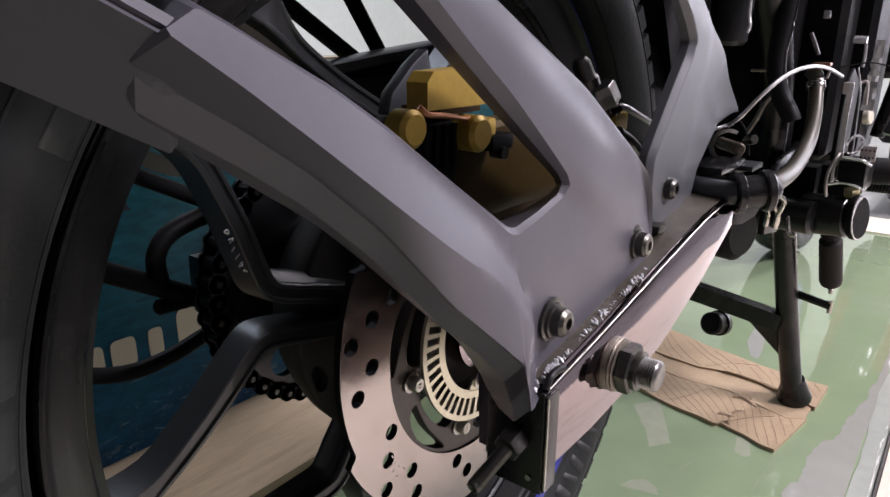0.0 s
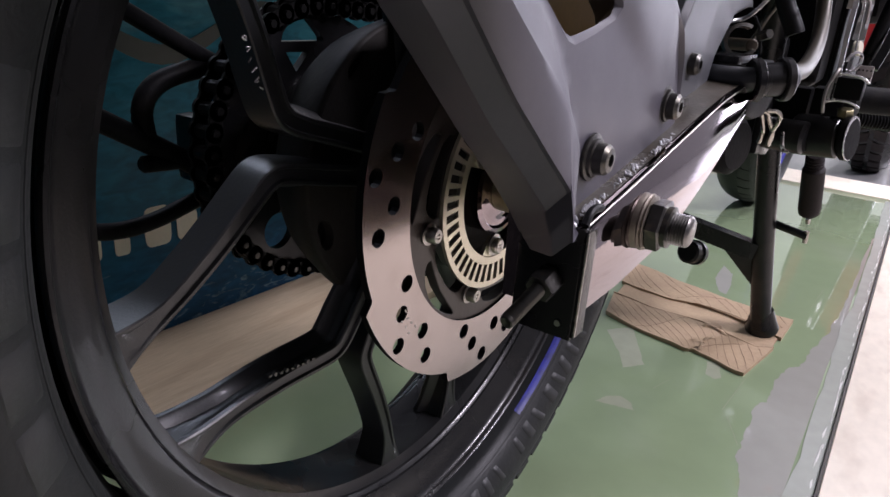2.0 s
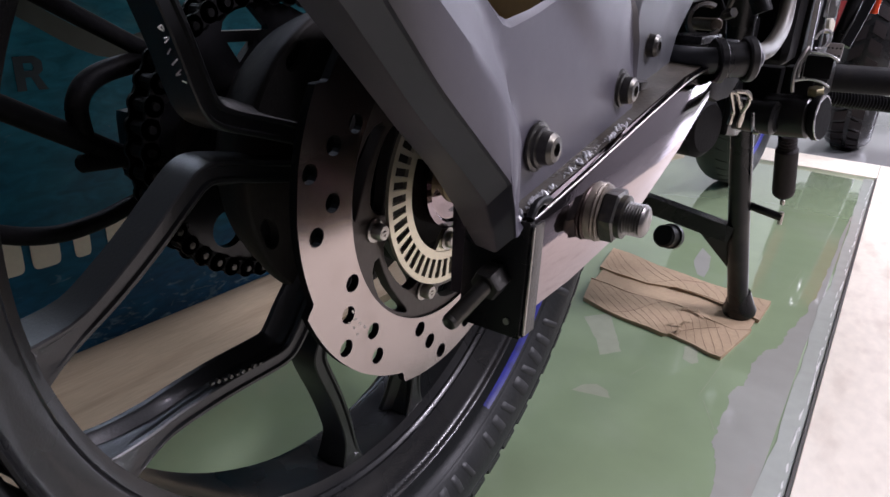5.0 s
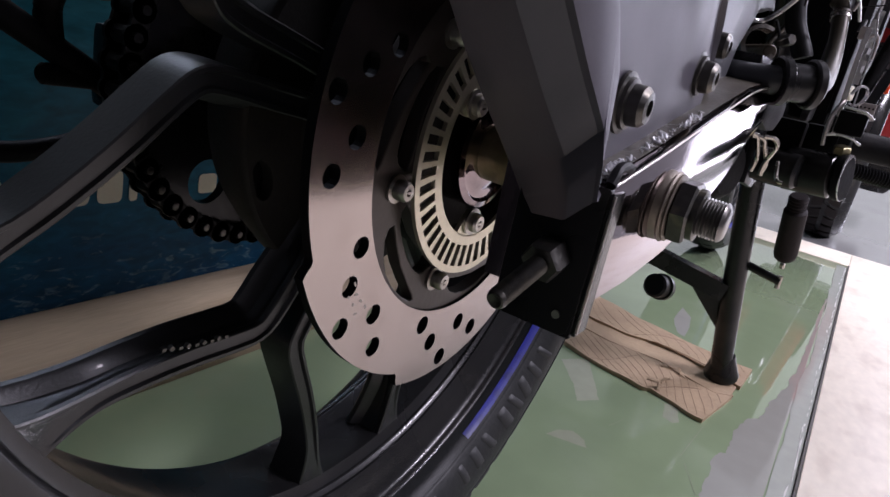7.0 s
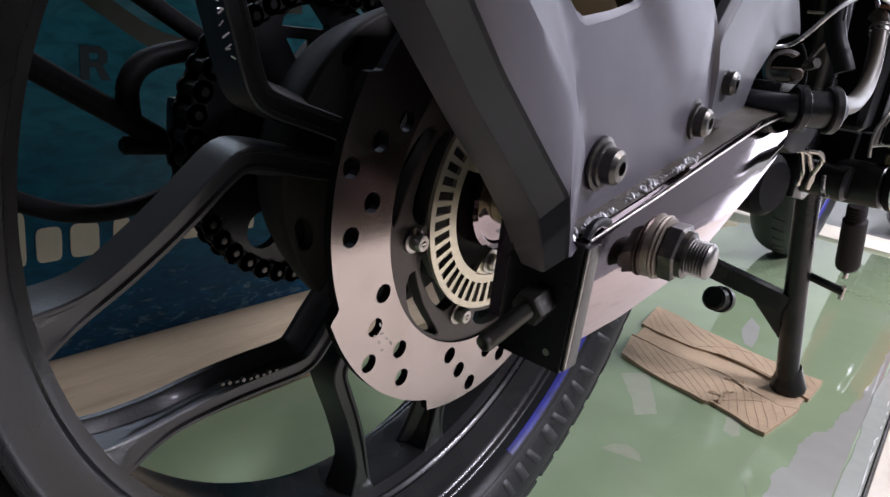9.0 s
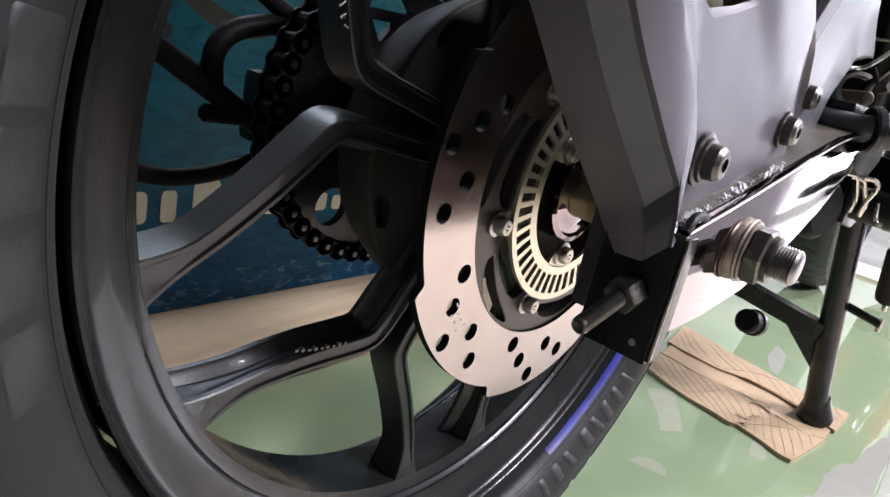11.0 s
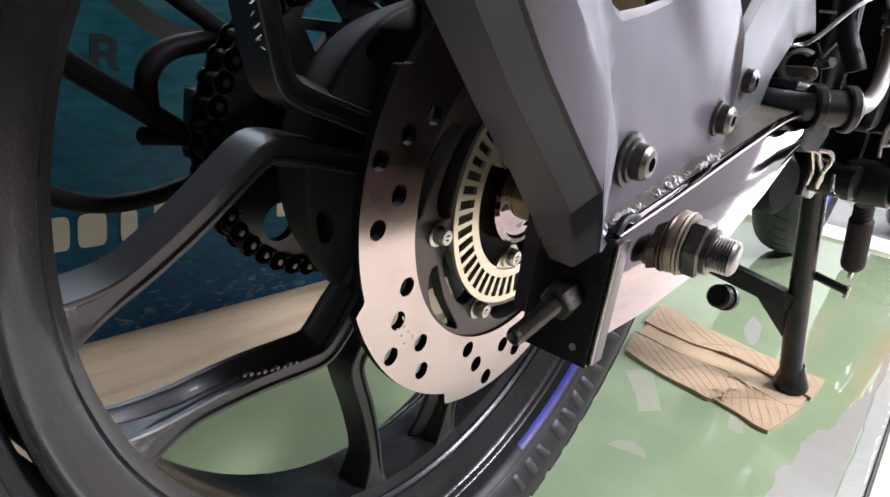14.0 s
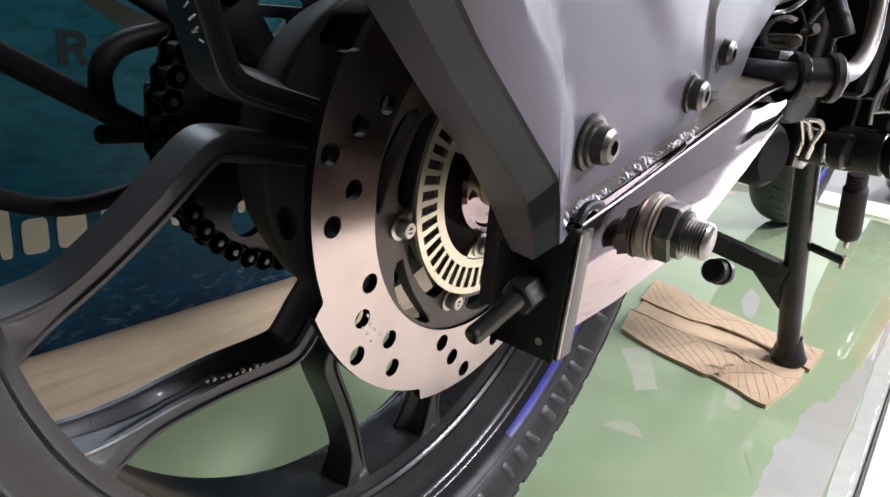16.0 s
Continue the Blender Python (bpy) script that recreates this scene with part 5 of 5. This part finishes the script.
part("stand_pivot", rod(B(), (0.03, 0.47, 0.305), (0.098, 0.458, 0.306), 0.017, 24, 0.003), M["black"], stand)
part("stand_block", box(B(), (0.03, 0.5, 0.283), (0.086, 0.53, 0.352), 0.004), M["matt_black"], stand)
part("bracket_web", box(B(), (0.084, 0.525, 0.318), (0.116, 0.56, 0.352), 0.004), M["matt_black"], bike, "black bracket web")
part("stand_bracket", plate(B(), [[(0.44, 0.285), (0.44, 0.335), (0.47, 0.36), (0.56, 0.37), (0.62, 0.34), (0.6, 0.29), (0.5, 0.275)]], 0.048, 0.056, 0.002), M["black"], bike, "black stand mounting plate")

# footrest group
part("footrest", lathe(B(), [(0, 0), (0, 0.009)] + [(0.003 + 0.004 * k + 0.002 * j, 0.0108 - 0.0012 * j) for k in range(4) for j in (0, 1)] + [(0.02, 0.0128), (0.078, 0.0132), (0.084, 0.012), (0.088, 0.008), (0.089, 0)], (0.098, 0.575, 0.272), (0.105, 0.611, 0.186), 24), M["old_tyre"], bike, "brownish black rubber footrest hanging down")
part("footrest_tip", rod(B(), (0.105, 0.611, 0.186), (0.1055, 0.614, 0.179), 0.003, 10, 0.001), M["bolt"], bike)
hous = part("pivot_housing", rod(B(), (0.082, 0.482, 0.306), (0.128, 0.472, 0.31), 0.0215, 32, 0.003), M["black"], bike, "black pivot housing with a brass-coloured bolt")
part("housing_cap", rod(B(), (0.1285, 0.472, 0.31), (0.137, 0.47, 0.311), 0.0225, 32, 0.002), M["matt_black"], hous)
part("end_rim", lathe(B(), [(0, 0.0185), (0, 0.0225), (0.001, 0.0225), (0.001, 0.0185)], (0.1355, 0.47, 0.311), (0.2, 0.456, 0.317), 32, True), M["bright"], hous, "thin bright end rim")
part("bolt", hexnut(B(), (0.1245, 0.474, 0.331), (0.124, 0.4725, 0.339), 0.008), M["spacer"], hous, "brass-coloured bolt")
part("bracket", box(B(), (0.108, 0.462, 0.3485), (0.131, 0.51, 0.366), 0.003), M["black"], hous)
part("bracket_edge", tube(B(), [(0.115, 0.44, 0.374), (0.125, 0.44, 0.3733), (0.133, 0.44, 0.372), (0.14, 0.442, 0.3675)], 0.0013, 8), M["bright"], hous)
part("bracket_box", box(B(), (0.112, 0.443, 0.35), (0.136, 0.47, 0.371), 0.003), M["matt_black"], hous)
part("bracket_post", box(B(), (0.1065, 0.448, 0.346), (0.1095, 0.452, 0.369), 0.0008), M["bright"], hous)
part("bracket_post", box(B(), (0.1115, 0.446, 0.349), (0.1145, 0.449, 0.363), 0.0008), M["pale"], hous)
part("bracket_edge", tube(B(), [(0.106, 0.44, 0.346), (0.117, 0.44, 0.349), (0.129, 0.44, 0.348), (0.137, 0.442, 0.344)], 0.0012, 8), M["bright"], hous)
part("bracket_hook", tube(B(), [(0.1095, 0.42, 0.338), (0.108, 0.418, 0.35), (0.108, 0.42, 0.362), (0.111, 0.424, 0.373), (0.1135, 0.43, 0.379)], 0.0016, 10), M["bolt"], hous, "bare steel hook")
part("side_rest", rod(B(), (0.118, 0.6, 0.338), (0.27, 0.68, 0.336), 0.0155, 24, 0.003), M["matt_black"], bike, "black side footrest bar")
part("rest_root", box(B(), (0.098, 0.53, 0.322), (0.128, 0.62, 0.352), 0.006), M["black"], bike)
bm = B()
lathe(bm, [(0, 0)] + [(0.004 * k + 0.002 * j, 0.0085 + 0.0018 * j) for k in range(30) for j in (0, 1)] + [(0.12, 0)], (0.11, 0.7, 0.305), (0.26, 0.78, 0.295), 16)
part("ribbed_sleeve", bm, M["dark"], bike, "black ribbed rubber sleeve")
flange = part("flange_plate", sweep(B(), smooth_path([(0.1105, 0.45, 0.442), (0.11, 0.45, 0.42), (0.1105, 0.45, 0.398), (0.1115, 0.45, 0.377), (0.1125, 0.45, 0.364)], 4), [(-0.0022, -0.001), (0.0022, -0.001), (0.0022, 0.001), (-0.0022, 0.001)], up=(0, 1, 0)), M["bright"], bike, "narrow bright metal flange")
part("flange_tab", box(B(), (0.1035, 0.45, 0.4325), (0.112, 0.456, 0.4435), 0.001), M["pale"], flange)
part("flange_rib", tube(B(), [(0.112, 0.46, 0.457), (0.117, 0.46, 0.436), (0.119, 0.46, 0.404), (0.12, 0.46, 0.373)], 0.0008, 8), M["bright"], flange)
part("flange_ring", arc_band(B(), (0.1225, 0.452, 0.385), (-0.75, 0.6, 0.2), 0.0085, 0.003, 0.0016, 0, 300), M["bright"], flange)
part("flange_wire", tube(B(), [(0.11, 0.5, 0.478), (0.1105, 0.5, 0.467), (0.11, 0.5, 0.456)], 0.0017, 8), M["bright"], flange)
part("flange_hook", tube(B(), [(0.11, 0.5, 0.44), (0.115, 0.5, 0.4425), (0.118, 0.5, 0.438), (0.119, 0.5, 0.42)], 0.0014, 8), M["pale"], flange)
part("flange_web", plate(B(), [[(0.47, 0.365), (0.47, 0.44), (0.5, 0.455), (0.55, 0.44), (0.55, 0.365)]], 0.1, 0.104, 0.001), M["matt_black"], flange)
part("loose_wire", tube(B(), [(0.098, 0.44, 0.457), (0.112, 0.44, 0.4605), (0.127, 0.44, 0.462), (0.15, 0.44, 0.457)], 0.0006, 8), M["dark"], bike, "thin loose black wire")
perf = part("perforated_plate", box(B(), (0.124, 0.48, 0.366), (0.138, 0.4825, 0.3815), 0.0008), M["pale"], bike, "pale perforated metal plate")
# the plate is solid; black discs on it paint the holes' shade
for k in range(8):
    part("hole_disc", rod(B(), (0.1255 + 0.0035 * (k % 4), 0.4792, 0.37 + 0.007 * (k // 4)), (0.1255 + 0.0035 * (k % 4), 0.4802, 0.37 + 0.007 * (k // 4)), 0.0009, 10), M["matt_black"], perf)
part("pale_chip", box(B(), (0.0585, 0.55, 0.5035), (0.0655, 0.553, 0.512), 0.001), M["bright"], bike, "small bright fitting")
part("glass_vial", rod(B(), (0.0585, 0.5, 0.489), (0.069, 0.5, 0.4665), 0.0022, 12, 0.0006), M["chrome"], bike, "slim bluish sight tube")
part("pale_chip", plate(B(), [[(0.52, 0.4785), (0.52, 0.4835), (0.528, 0.486), (0.53, 0.4785)]], 0.095, 0.107), M["bright"], bike, "small bright fitting")
part("hose_clamp", box(B(), (0.084, 0.398, 0.4595), (0.098, 0.41, 0.4625), 0.0008), M["copper"], bike, "pinkish metal clamp over the pipe's mouth")
part("clamp_leg", tube(B(), [(0.0965, 0.4, 0.46), (0.098, 0.4, 0.455), (0.0965, 0.4, 0.4485)], 0.0013, 8), M["pale"], bike)
part("loom", tube(B(), [(0.044, 0.45, 0.434), (0.036, 0.45, 0.42), (0.03, 0.45, 0.404), (0.022, 0.45, 0.388)], 0.0026, 10), M["nut"], bike, "dusty grey cable loom")
part("cross_pin", rod(B(), (0.026, 0.42, 0.453), (0.046, 0.42, 0.4535), 0.0014, 10), M["bolt"], bike)
part("front_reflector", rod(B(), (0.137, 0.9, 0.475), (0.134, 0.9, 0.405), 0.006, 16, 0.001), M["lens_red"], bike, "narrow red reflector")
part("guard_bar", sweep(B(), [(0.1495, 0.78, 0.49), (0.139, 0.76, 0.44), (0.128, 0.74, 0.39), (0.122, 0.73, 0.366)], [(-0.0055, -0.004), (0.0055, -0.004), (0.0055, 0.004), (-0.0055, 0.004)], up=(0, 1, 0)), M["black"], bike, "black flat guard bar with a worn edge")
part("flange_back", box(B(), (0.02, 0.58, 0.345), (0.078, 0.66, 0.56), 0.02, 3), M["matt_black"], bike, "black frame plate")
part("frame_downtube", rod(B(), (0.126, 0.75, 0.468), (0.1085, 0.75, 0.36), 0.0085, 18, 0.001), M["black"], bike, "glossy black leaning tube")
bm = B()
foil_rows = []
for k in range(13):
    f = k / 12
    foil_rows.append([bm.verts.new((0.1034 + 0.0015 * f + (u - 0.5) * (0.013 - 0.004 * f) + 0.002 * noise.noise(Vector((k * 0.8, u * 2, 1))), 0.648 + 0.008 * noise.noise(Vector((k * 0.9, u * 3, 4))), 0.4012 + 0.0810 * f)) for u in (0, 0.35, 0.7, 1)])
for p, q in zip(foil_rows, foil_rows[1:]):
    for j in range(3):
        bm.faces.new((p[j], p[j + 1], q[j + 1], q[j]))
bmesh.ops.solidify(bm, geom=bm.faces[:], thickness=0.002)
part("foil_sleeve", bm, M["swarf"], bike, "crumpled silver foil sleeve", 15)
part("flange_pin", rod(B(), (0.098, 0.68, 0.3905), (0.1065, 0.678, 0.3915), 0.009, 18, 0.001), M["cream"], bike)

# front wheel
FWX, FWY, FWZ = WX - 0.035, 1.43, 0.3
fw = [(x, r - 0.004) for x, r in tyre_half] + [(-x, r - 0.004) for x, r in tyre_half[:0:-1]]
fw = [(x * 0.8, r) for x, r in fw]
ft = part("front_tyre", lathe(B(), fw, (FWX, FWY, FWZ), (FWX + 1, FWY, FWZ), 96, True), M["tyre"], bike, "black front tyre")
fb = part("tread_block", block_mesh([(0.031, 0.2875), (0.041, 0.282), (0.0485, 0.2745)], 5.2, 0.5, 0.005), M["tyre"], ft)
fb.matrix_world = pose(FWX, FWY, FWZ, 176, 0, 0)
for k in range(1, 18):
    again(fb, pose(FWX, FWY, FWZ, 176 + 7 * k, 0, 0), ft)
fc = part("tread_block", block_mesh([(0.004, 0.2958), (0.016, 0.294), (0.028, 0.2895)], 5.6, 1.4, 0.005), M["tyre"], ft)
fc.matrix_world = pose(FWX, FWY, FWZ, 178, 0, 0)
for k in range(1, 18):
    again(fc, pose(FWX, FWY, FWZ, 178 + 7 * k, 0, 0), ft)
part("front_rim", lathe(B(), [(x * 0.75, r - 0.004) for x, r in half] + [(-x * 0.75, r - 0.004) for x, r in half[::-1]], (FWX, FWY, FWZ), (FWX + 1, FWY, FWZ), 96, True), M["rim"], bike)
part("front_tape", arc_strip(B(), 0, 360, 90, [(0.0352, 0.2322), (0.0374, 0.2332), (0.0398, 0.236), (0.0416, 0.2384)], cx=FWX, cy=FWY, cz=FWZ), M["blue"], ft, "blue tape stripe")

# rear sprocket and chain on the left side
spr = part("sprocket", plate(B(), [ring_loop(0.083, 120)] + [ring_loop(0.0125, 24, polar(0.0655, 237)), [(-0.0312, 0.386), (-0.0298, 0.391), (-0.026, 0.395), (-0.0195, 0.3978), (-0.0085, 0.4002), (0.0045, 0.388), (0.0045, 0.386)], [(-0.0275, 0.3795), (-0.0075, 0.3795), (-0.0192, 0.3675)]], -0.148, -0.142), M["black"], bike, "black rear sprocket")
part("sprocket_hub", rod(B(), (-0.165, 0, AXLE), (-0.12, 0, AXLE), 0.045, 32, 0.004), M["black"], spr)
bm = B()
for xs in (-0.152, -0.138):
    for e in (-0.0064, 0.0064):
        rod(bm, (xs - 0.001, e, 0), (xs + 0.001, e, 0), 0.0062, 12)
    box(bm, (xs - 0.001, -0.0064, -0.0045), (xs + 0.001, 0.0064, 0.0045))
rod(bm, (-0.155, -0.0064, 0), (-0.135, -0.0064, 0), 0.0024, 10)
rod(bm, (-0.15, -0.0064, 0), (-0.14, -0.0064, 0), 0.0045, 10)
link = part("chain_link", bm, M["chain"], bike, "oily steel chain link")
pin = part("chain_pin", lathe(B(), [(0, 0), (0, 0.0022), (0.0006, 0.0018), (0.0008, 0)], (-0.1352, -0.0064, 0), (0, -0.0064, 0), 12), M["nut"], bike, "worn chain pin end")
R_CH, pitch = 0.0876, 8.3
spots = [(polar(R_CH, a), a + 90) for a in [90 + pitch * k for k in range(23)]]
for i in range(1, 19):
    spots.append(((0.0127 * i, AXLE + R_CH - 0.0008 * i), 180))
    spots.append(((0.0127 * i, AXLE - R_CH + 0.0012 * i), 0))
for i, ((y, z), a) in enumerate(spots):
    m = pose(0, y, z, a, 0, 0)
    if i == 0:
        link.matrix_world = m
        pin.matrix_world = pose(0, *polar(R_CH, 90 + pitch * 12), 180 + pitch * 12, 0, 0)
    else:
        again(link, m)
        if 13 < i < 23:
            again(pin, m)
# guard tubes on the left side
chain_guard = part("chain_guard", sweep(B(), smooth_path([(-0.178, 0.0, 0.4545), (-0.178, 0.05, 0.461), (-0.178, 0.12, 0.4695), (-0.178, 0.2, 0.478)], 4), [(-0.014, -0.004), (0.014, -0.004), (0.014, 0.003), (0.012, 0.004), (-0.012, 0.004), (-0.014, 0.003)], up=(0, 0, 1)), M["pipe"], bike, "dull grey chain guard strip")
part("guard_skirt", plate(B(), [[(0.005, 0.449), (0.2, 0.473), (0.2, 0.43), (0.06, 0.43)]], -0.19, -0.187), M["matt_black"], chain_guard)
part("guard_panel", plate(B(), [[(-0.075, 0.4345), (-0.03, 0.4235), (-0.012, 0.4135), (0.06, 0.404), (0.16, 0.42), (0.16, 0.455), (-0.02, 0.45), (-0.08, 0.4515)]], -0.168, -0.165), M["matt_black"], chain_guard, "black chain guard panel")
guard = part("guard_rail", tube(B(), [(-0.2, -0.2, 0.386), (-0.2, -0.111, 0.334), (-0.2, -0.087, 0.32), (-0.2, -0.05, 0.298)], 0.007, 14), M["matt_black"], bike, "black tubular guard rail")
part("guard_loop", tube(B(), [(-0.2, -0.089, 0.32), (-0.2, -0.0905, 0.342), (-0.2, -0.08, 0.356), (-0.2, -0.056, 0.363), (-0.2, -0.02, 0.366)], 0.0065, 14), M["matt_black"], guard)
part("guard_stub", rod(B(), (-0.2, -0.095, 0.308), (-0.2, -0.06, 0.306), 0.0055, 14, 0.002), M["matt_black"], guard)
part("lower_rail", tube(B(), [(-0.2, -0.19, 0.305), (-0.2, -0.151, 0.281), (-0.2, -0.12, 0.27), (-0.2, -0.09, 0.27), (-0.2, -0.05, 0.279), (-0.2, 0.05, 0.3)], 0.0055, 14), M["matt_black"], guard)
part("upper_rail", tube(B(), [(-0.2, 0.02, 0.513), (-0.2, 0.1, 0.465), (-0.2, 0.16, 0.43)], 0.0065, 14), M["matt_black"], guard)
part("upper_rail", tube(B(), [(-0.2, 0.085, 0.53), (-0.2, 0.13, 0.469), (-0.2, 0.16, 0.43)], 0.0065, 14), M["matt_black"], guard)
part("upper_rail", tube(B(), [(-0.2, -0.2, 0.46), (-0.2, -0.12, 0.412), (-0.2, -0.05, 0.374), (-0.2, -0.02, 0.36)], 0.0055, 14), M["matt_black"], guard)

# ---- neighbouring motorcycle ahead ----
other = thing("parked_motorcycle", (0.09, 2.3, -0.018), "parked motorcycle with a coarse brown-black block tyre", "motorcycle")
OX, OY, OZ = 0.088, 2.24, 0.282
ot = part("tyre", lathe(B(), [(x, r - 0.004) for x, r in tyre_half] + [(-x, r - 0.004) for x, r in tyre_half[:0:-1]], (OX, OY, OZ), (OX + 1, OY, OZ), 80, True), M["old_tyre"], other, "brown-black block-tread tyre")
ob_ = part("tread_block", block_mesh([(0.006, 0.3033), (0.022, 0.3012), (0.038, 0.2968)], 6.2, 1.6), M["old_tyre"], ot)
ob_.matrix_world = pose(OX, OY, OZ, 3, 0, 0) @ Matrix.Diagonal((1, 0.99, 0.99, 1))
for k in range(40):
    for s in (-1, 1):
        if (k, s) != (0, 1):
            again(ob_, pose(OX, OY, OZ, 9 * k + 3 * s, 0, 0) @ Matrix.Diagonal((s, 0.99, 0.99, 1)), ot)
part("rim", lathe(B(), prof, (OX, OY, OZ), (OX + 1, OY, OZ), 64, True), M["rim"], other)
part("tail", sweep(B(), smooth_path([(OX, 1.95, 0.75), (OX, 2.3, 0.7), (OX, 2.8, 0.78), (OX, 3.2, 0.9)], 5), [(-0.12, -0.06), (0.12, -0.06), (0.1, 0.07), (-0.1, 0.07)], up=(0, 0, 1)), M["dark"], other)
part("side_panel", box(B(), (OX - 0.14, 2.5, 0.3), (OX + 0.14, 3.1, 0.72), 0.05, 3), M["red"], other, "red side panel")
part("engine", box(B(), (OX - 0.16, 2.6, 0.12), (OX + 0.16, 3.1, 0.5), 0.04, 3), M["black"], other)

# ---- cardboard under the stand ----
card = thing("cardboard", (-0.03, 0.63, 0.0), "flattened brown corrugated cardboard, creased, under the stand's foot", "cardboard")


def sheet(name, pts, z0, z1, wob=0.0012, n=10):
    """A limp sheet between two long edges, each given as points (x, y); top and underside."""
    a, b = pts
    bm = B()
    rows = []
    for k in range(n + 1):
        t = k / n
        row = []
        for j in range(7):
            u = j / 6
            pa, pb = at_line(a, t), at_line(b, t)
            x, y = pa[0] + (pb[0] - pa[0]) * u, pa[1] + (pb[1] - pa[1]) * u
            h = noise.noise(Vector((x * 22, y * 22, z1 * 300))) * wob
            row.append((bm.verts.new((x, y, max(z1 + h, z0 + 0.0012))), bm.verts.new((x, y, z0))))
        rows.append(row)
    for p, q in zip(rows, rows[1:]):
        for j in range(6):
            bm.faces.new((p[j][0], p[j + 1][0], q[j + 1][0], q[j][0]))
            bm.faces.new((p[j][1], p[j + 1][1], q[j + 1][1], q[j][1]))
        for j in (0, 6):
            bm.faces.new((p[j][0], q[j][0], q[j][1], p[j][1]))
    for row in (rows[0], rows[-1]):
        for j in range(6):
            bm.faces.new((row[j][0], row[j + 1][0], row[j + 1][1], row[j][1]))
    return part(name, bm, M["card"], card, angle=60)


def at_line(pts, t):
    f = t * (len(pts) - 1)
    i = min(int(f), len(pts) - 2)
    u = f - i
    return (pts[i][0] + (pts[i + 1][0] - pts[i][0]) * u, pts[i][1] + (pts[i + 1][1] - pts[i][1]) * u)


near_ = [(-0.112, 0.551), (-0.077, 0.537), (-0.037, 0.5265), (-0.008, 0.5225), (0.012, 0.517), (0.02, 0.524), (0.034, 0.5195), (0.051, 0.516), (0.076, 0.5035), (0.09, 0.5025)]
low_fold = [(-0.129, 0.623), (-0.098, 0.619), (-0.067, 0.6115), (-0.034, 0.613), (0.005, 0.616), (0.04, 0.602), (0.06, 0.595), (0.085, 0.588), (0.106, 0.604)]
high_fold = [(-0.137, 0.678), (-0.102, 0.667), (-0.057, 0.665), (-0.018, 0.673), (0.002, 0.673), (0.037, 0.666), (0.06, 0.66), (0.109, 0.642)]
far_ = [(-0.15, 0.773), (-0.123, 0.768), (-0.065, 0.7475), (-0.006, 0.7325), (0.044, 0.724), (0.084, 0.7165), (0.112, 0.717)]
sheet("lower_flap", (near_, low_fold), 0.0006, 0.0055, 0.0016, 24)
sheet("fold_channel", ([(x * 0.97, y - 0.004) for x, y in low_fold], [(x * 0.96, y + 0.004) for x, y in high_fold]), 0.0005, 0.0033, 0.0022, 24)
sheet("upper_flap", (high_fold, far_), 0.0006, 0.0062, 0.0016, 24)
# the flaps' curled lips along the fold, and the torn shreds
for line, z, lift in ((low_fold, 0.0058, 0.0012), (high_fold[3:7], 0.0066, 0.0022)):
    path = [(x, y, z + lift * (0.5 + 0.5 * math.sin(40 * x))) for x, y in (at_line(line, k / 24) for k in range(25))]
    part("curled_lip", sweep(B(), path, [(-0.0016, -0.0006), (0.0012, -0.0008), (0.0016, 0.0), (0.0006, 0.0008), (-0.0012, 0.0004)], up=(0, 0, 1)), M["card"], card)
rnd = random.Random(8)
for x, y, turn, length in ((0.024, 0.53, 60, 0.03), (0.028, 0.536, 100, 0.022), (0.02, 0.548, 20, 0.02), (0.03, 0.566, 75, 0.026), (0.037, 0.6, 150, 0.024), (0.024, 0.606, 15, 0.03), (0.033, 0.612, 120, 0.018), (-0.012, 0.672, 5, 0.026), (0.016, 0.61, 80, 0.02)):
    c, q = math.cos(radians(turn)) * length / 2, math.sin(radians(turn)) * length / 2
    path = smooth_path([(x - c, y - q, 0.0062), (x - 0.2 * c, y - 0.3 * q, 0.0085 + 0.002 * rnd.random()), (x + 0.4 * c + 0.002, y + 0.3 * q, 0.0078), (x + c, y + q, 0.0064)], 4)
    part("shred", sweep(B(), path, [(-0.0019, 0.0), (-0.0004, 0.0006), (0.0017, 0.0002), (0.0003, -0.0005)], up=(0, 0, 1)), M["card"], card, "torn paper shred")
# diagonal crease lines pressed across both flaps, a few in the other direction
for a, b, z in ((near_, low_fold, 0.0061), (high_fold, far_, 0.0068)):
    bm = B()
    for d, step, drop in ((-0.27, 0.071, 0.04), (0.3, 0.083, 0.8)):
        for k in range(20):
            t0 = -0.3 * (d > 0) + step * k + 0.008 * rnd.random() + 0.02
            u0, u1 = 0.02 + 0.06 * rnd.random(), 0.98 - 0.12 * rnd.random() ** 2
            bound = sorted(((0.02 - t0) / d, (0.98 - t0) / d))
            u0, u1 = max(u0, bound[0]), min(u1, bound[1])
            if u1 - u0 < 0.15 or rnd.random() < drop:
                continue
            pts = []
            for j in range(6):
                u = u0 + (u1 - u0) * j / 5
                t = t0 + d * u + 0.004 * (rnd.random() - 0.5)
                p, q = at_line(a, t), at_line(b, t)
                x, y = p[0] + (q[0] - p[0]) * u, p[1] + (q[1] - p[1]) * u
                pts.append((x, y, z - 0.0005 + 0.0016 * noise.noise(Vector((x * 22, y * 22, (z - 0.0006) * 300)))))
            for p, q in zip(pts, pts[1:]):
                m_, n_ = frame_of(p, q)
                box(bm, (-0.00032, -0.00012, 0), (0.00032, 0.00012, n_), m=m_)
    tagged(part("creases", bm, M["crease"], card), kind="stuff")
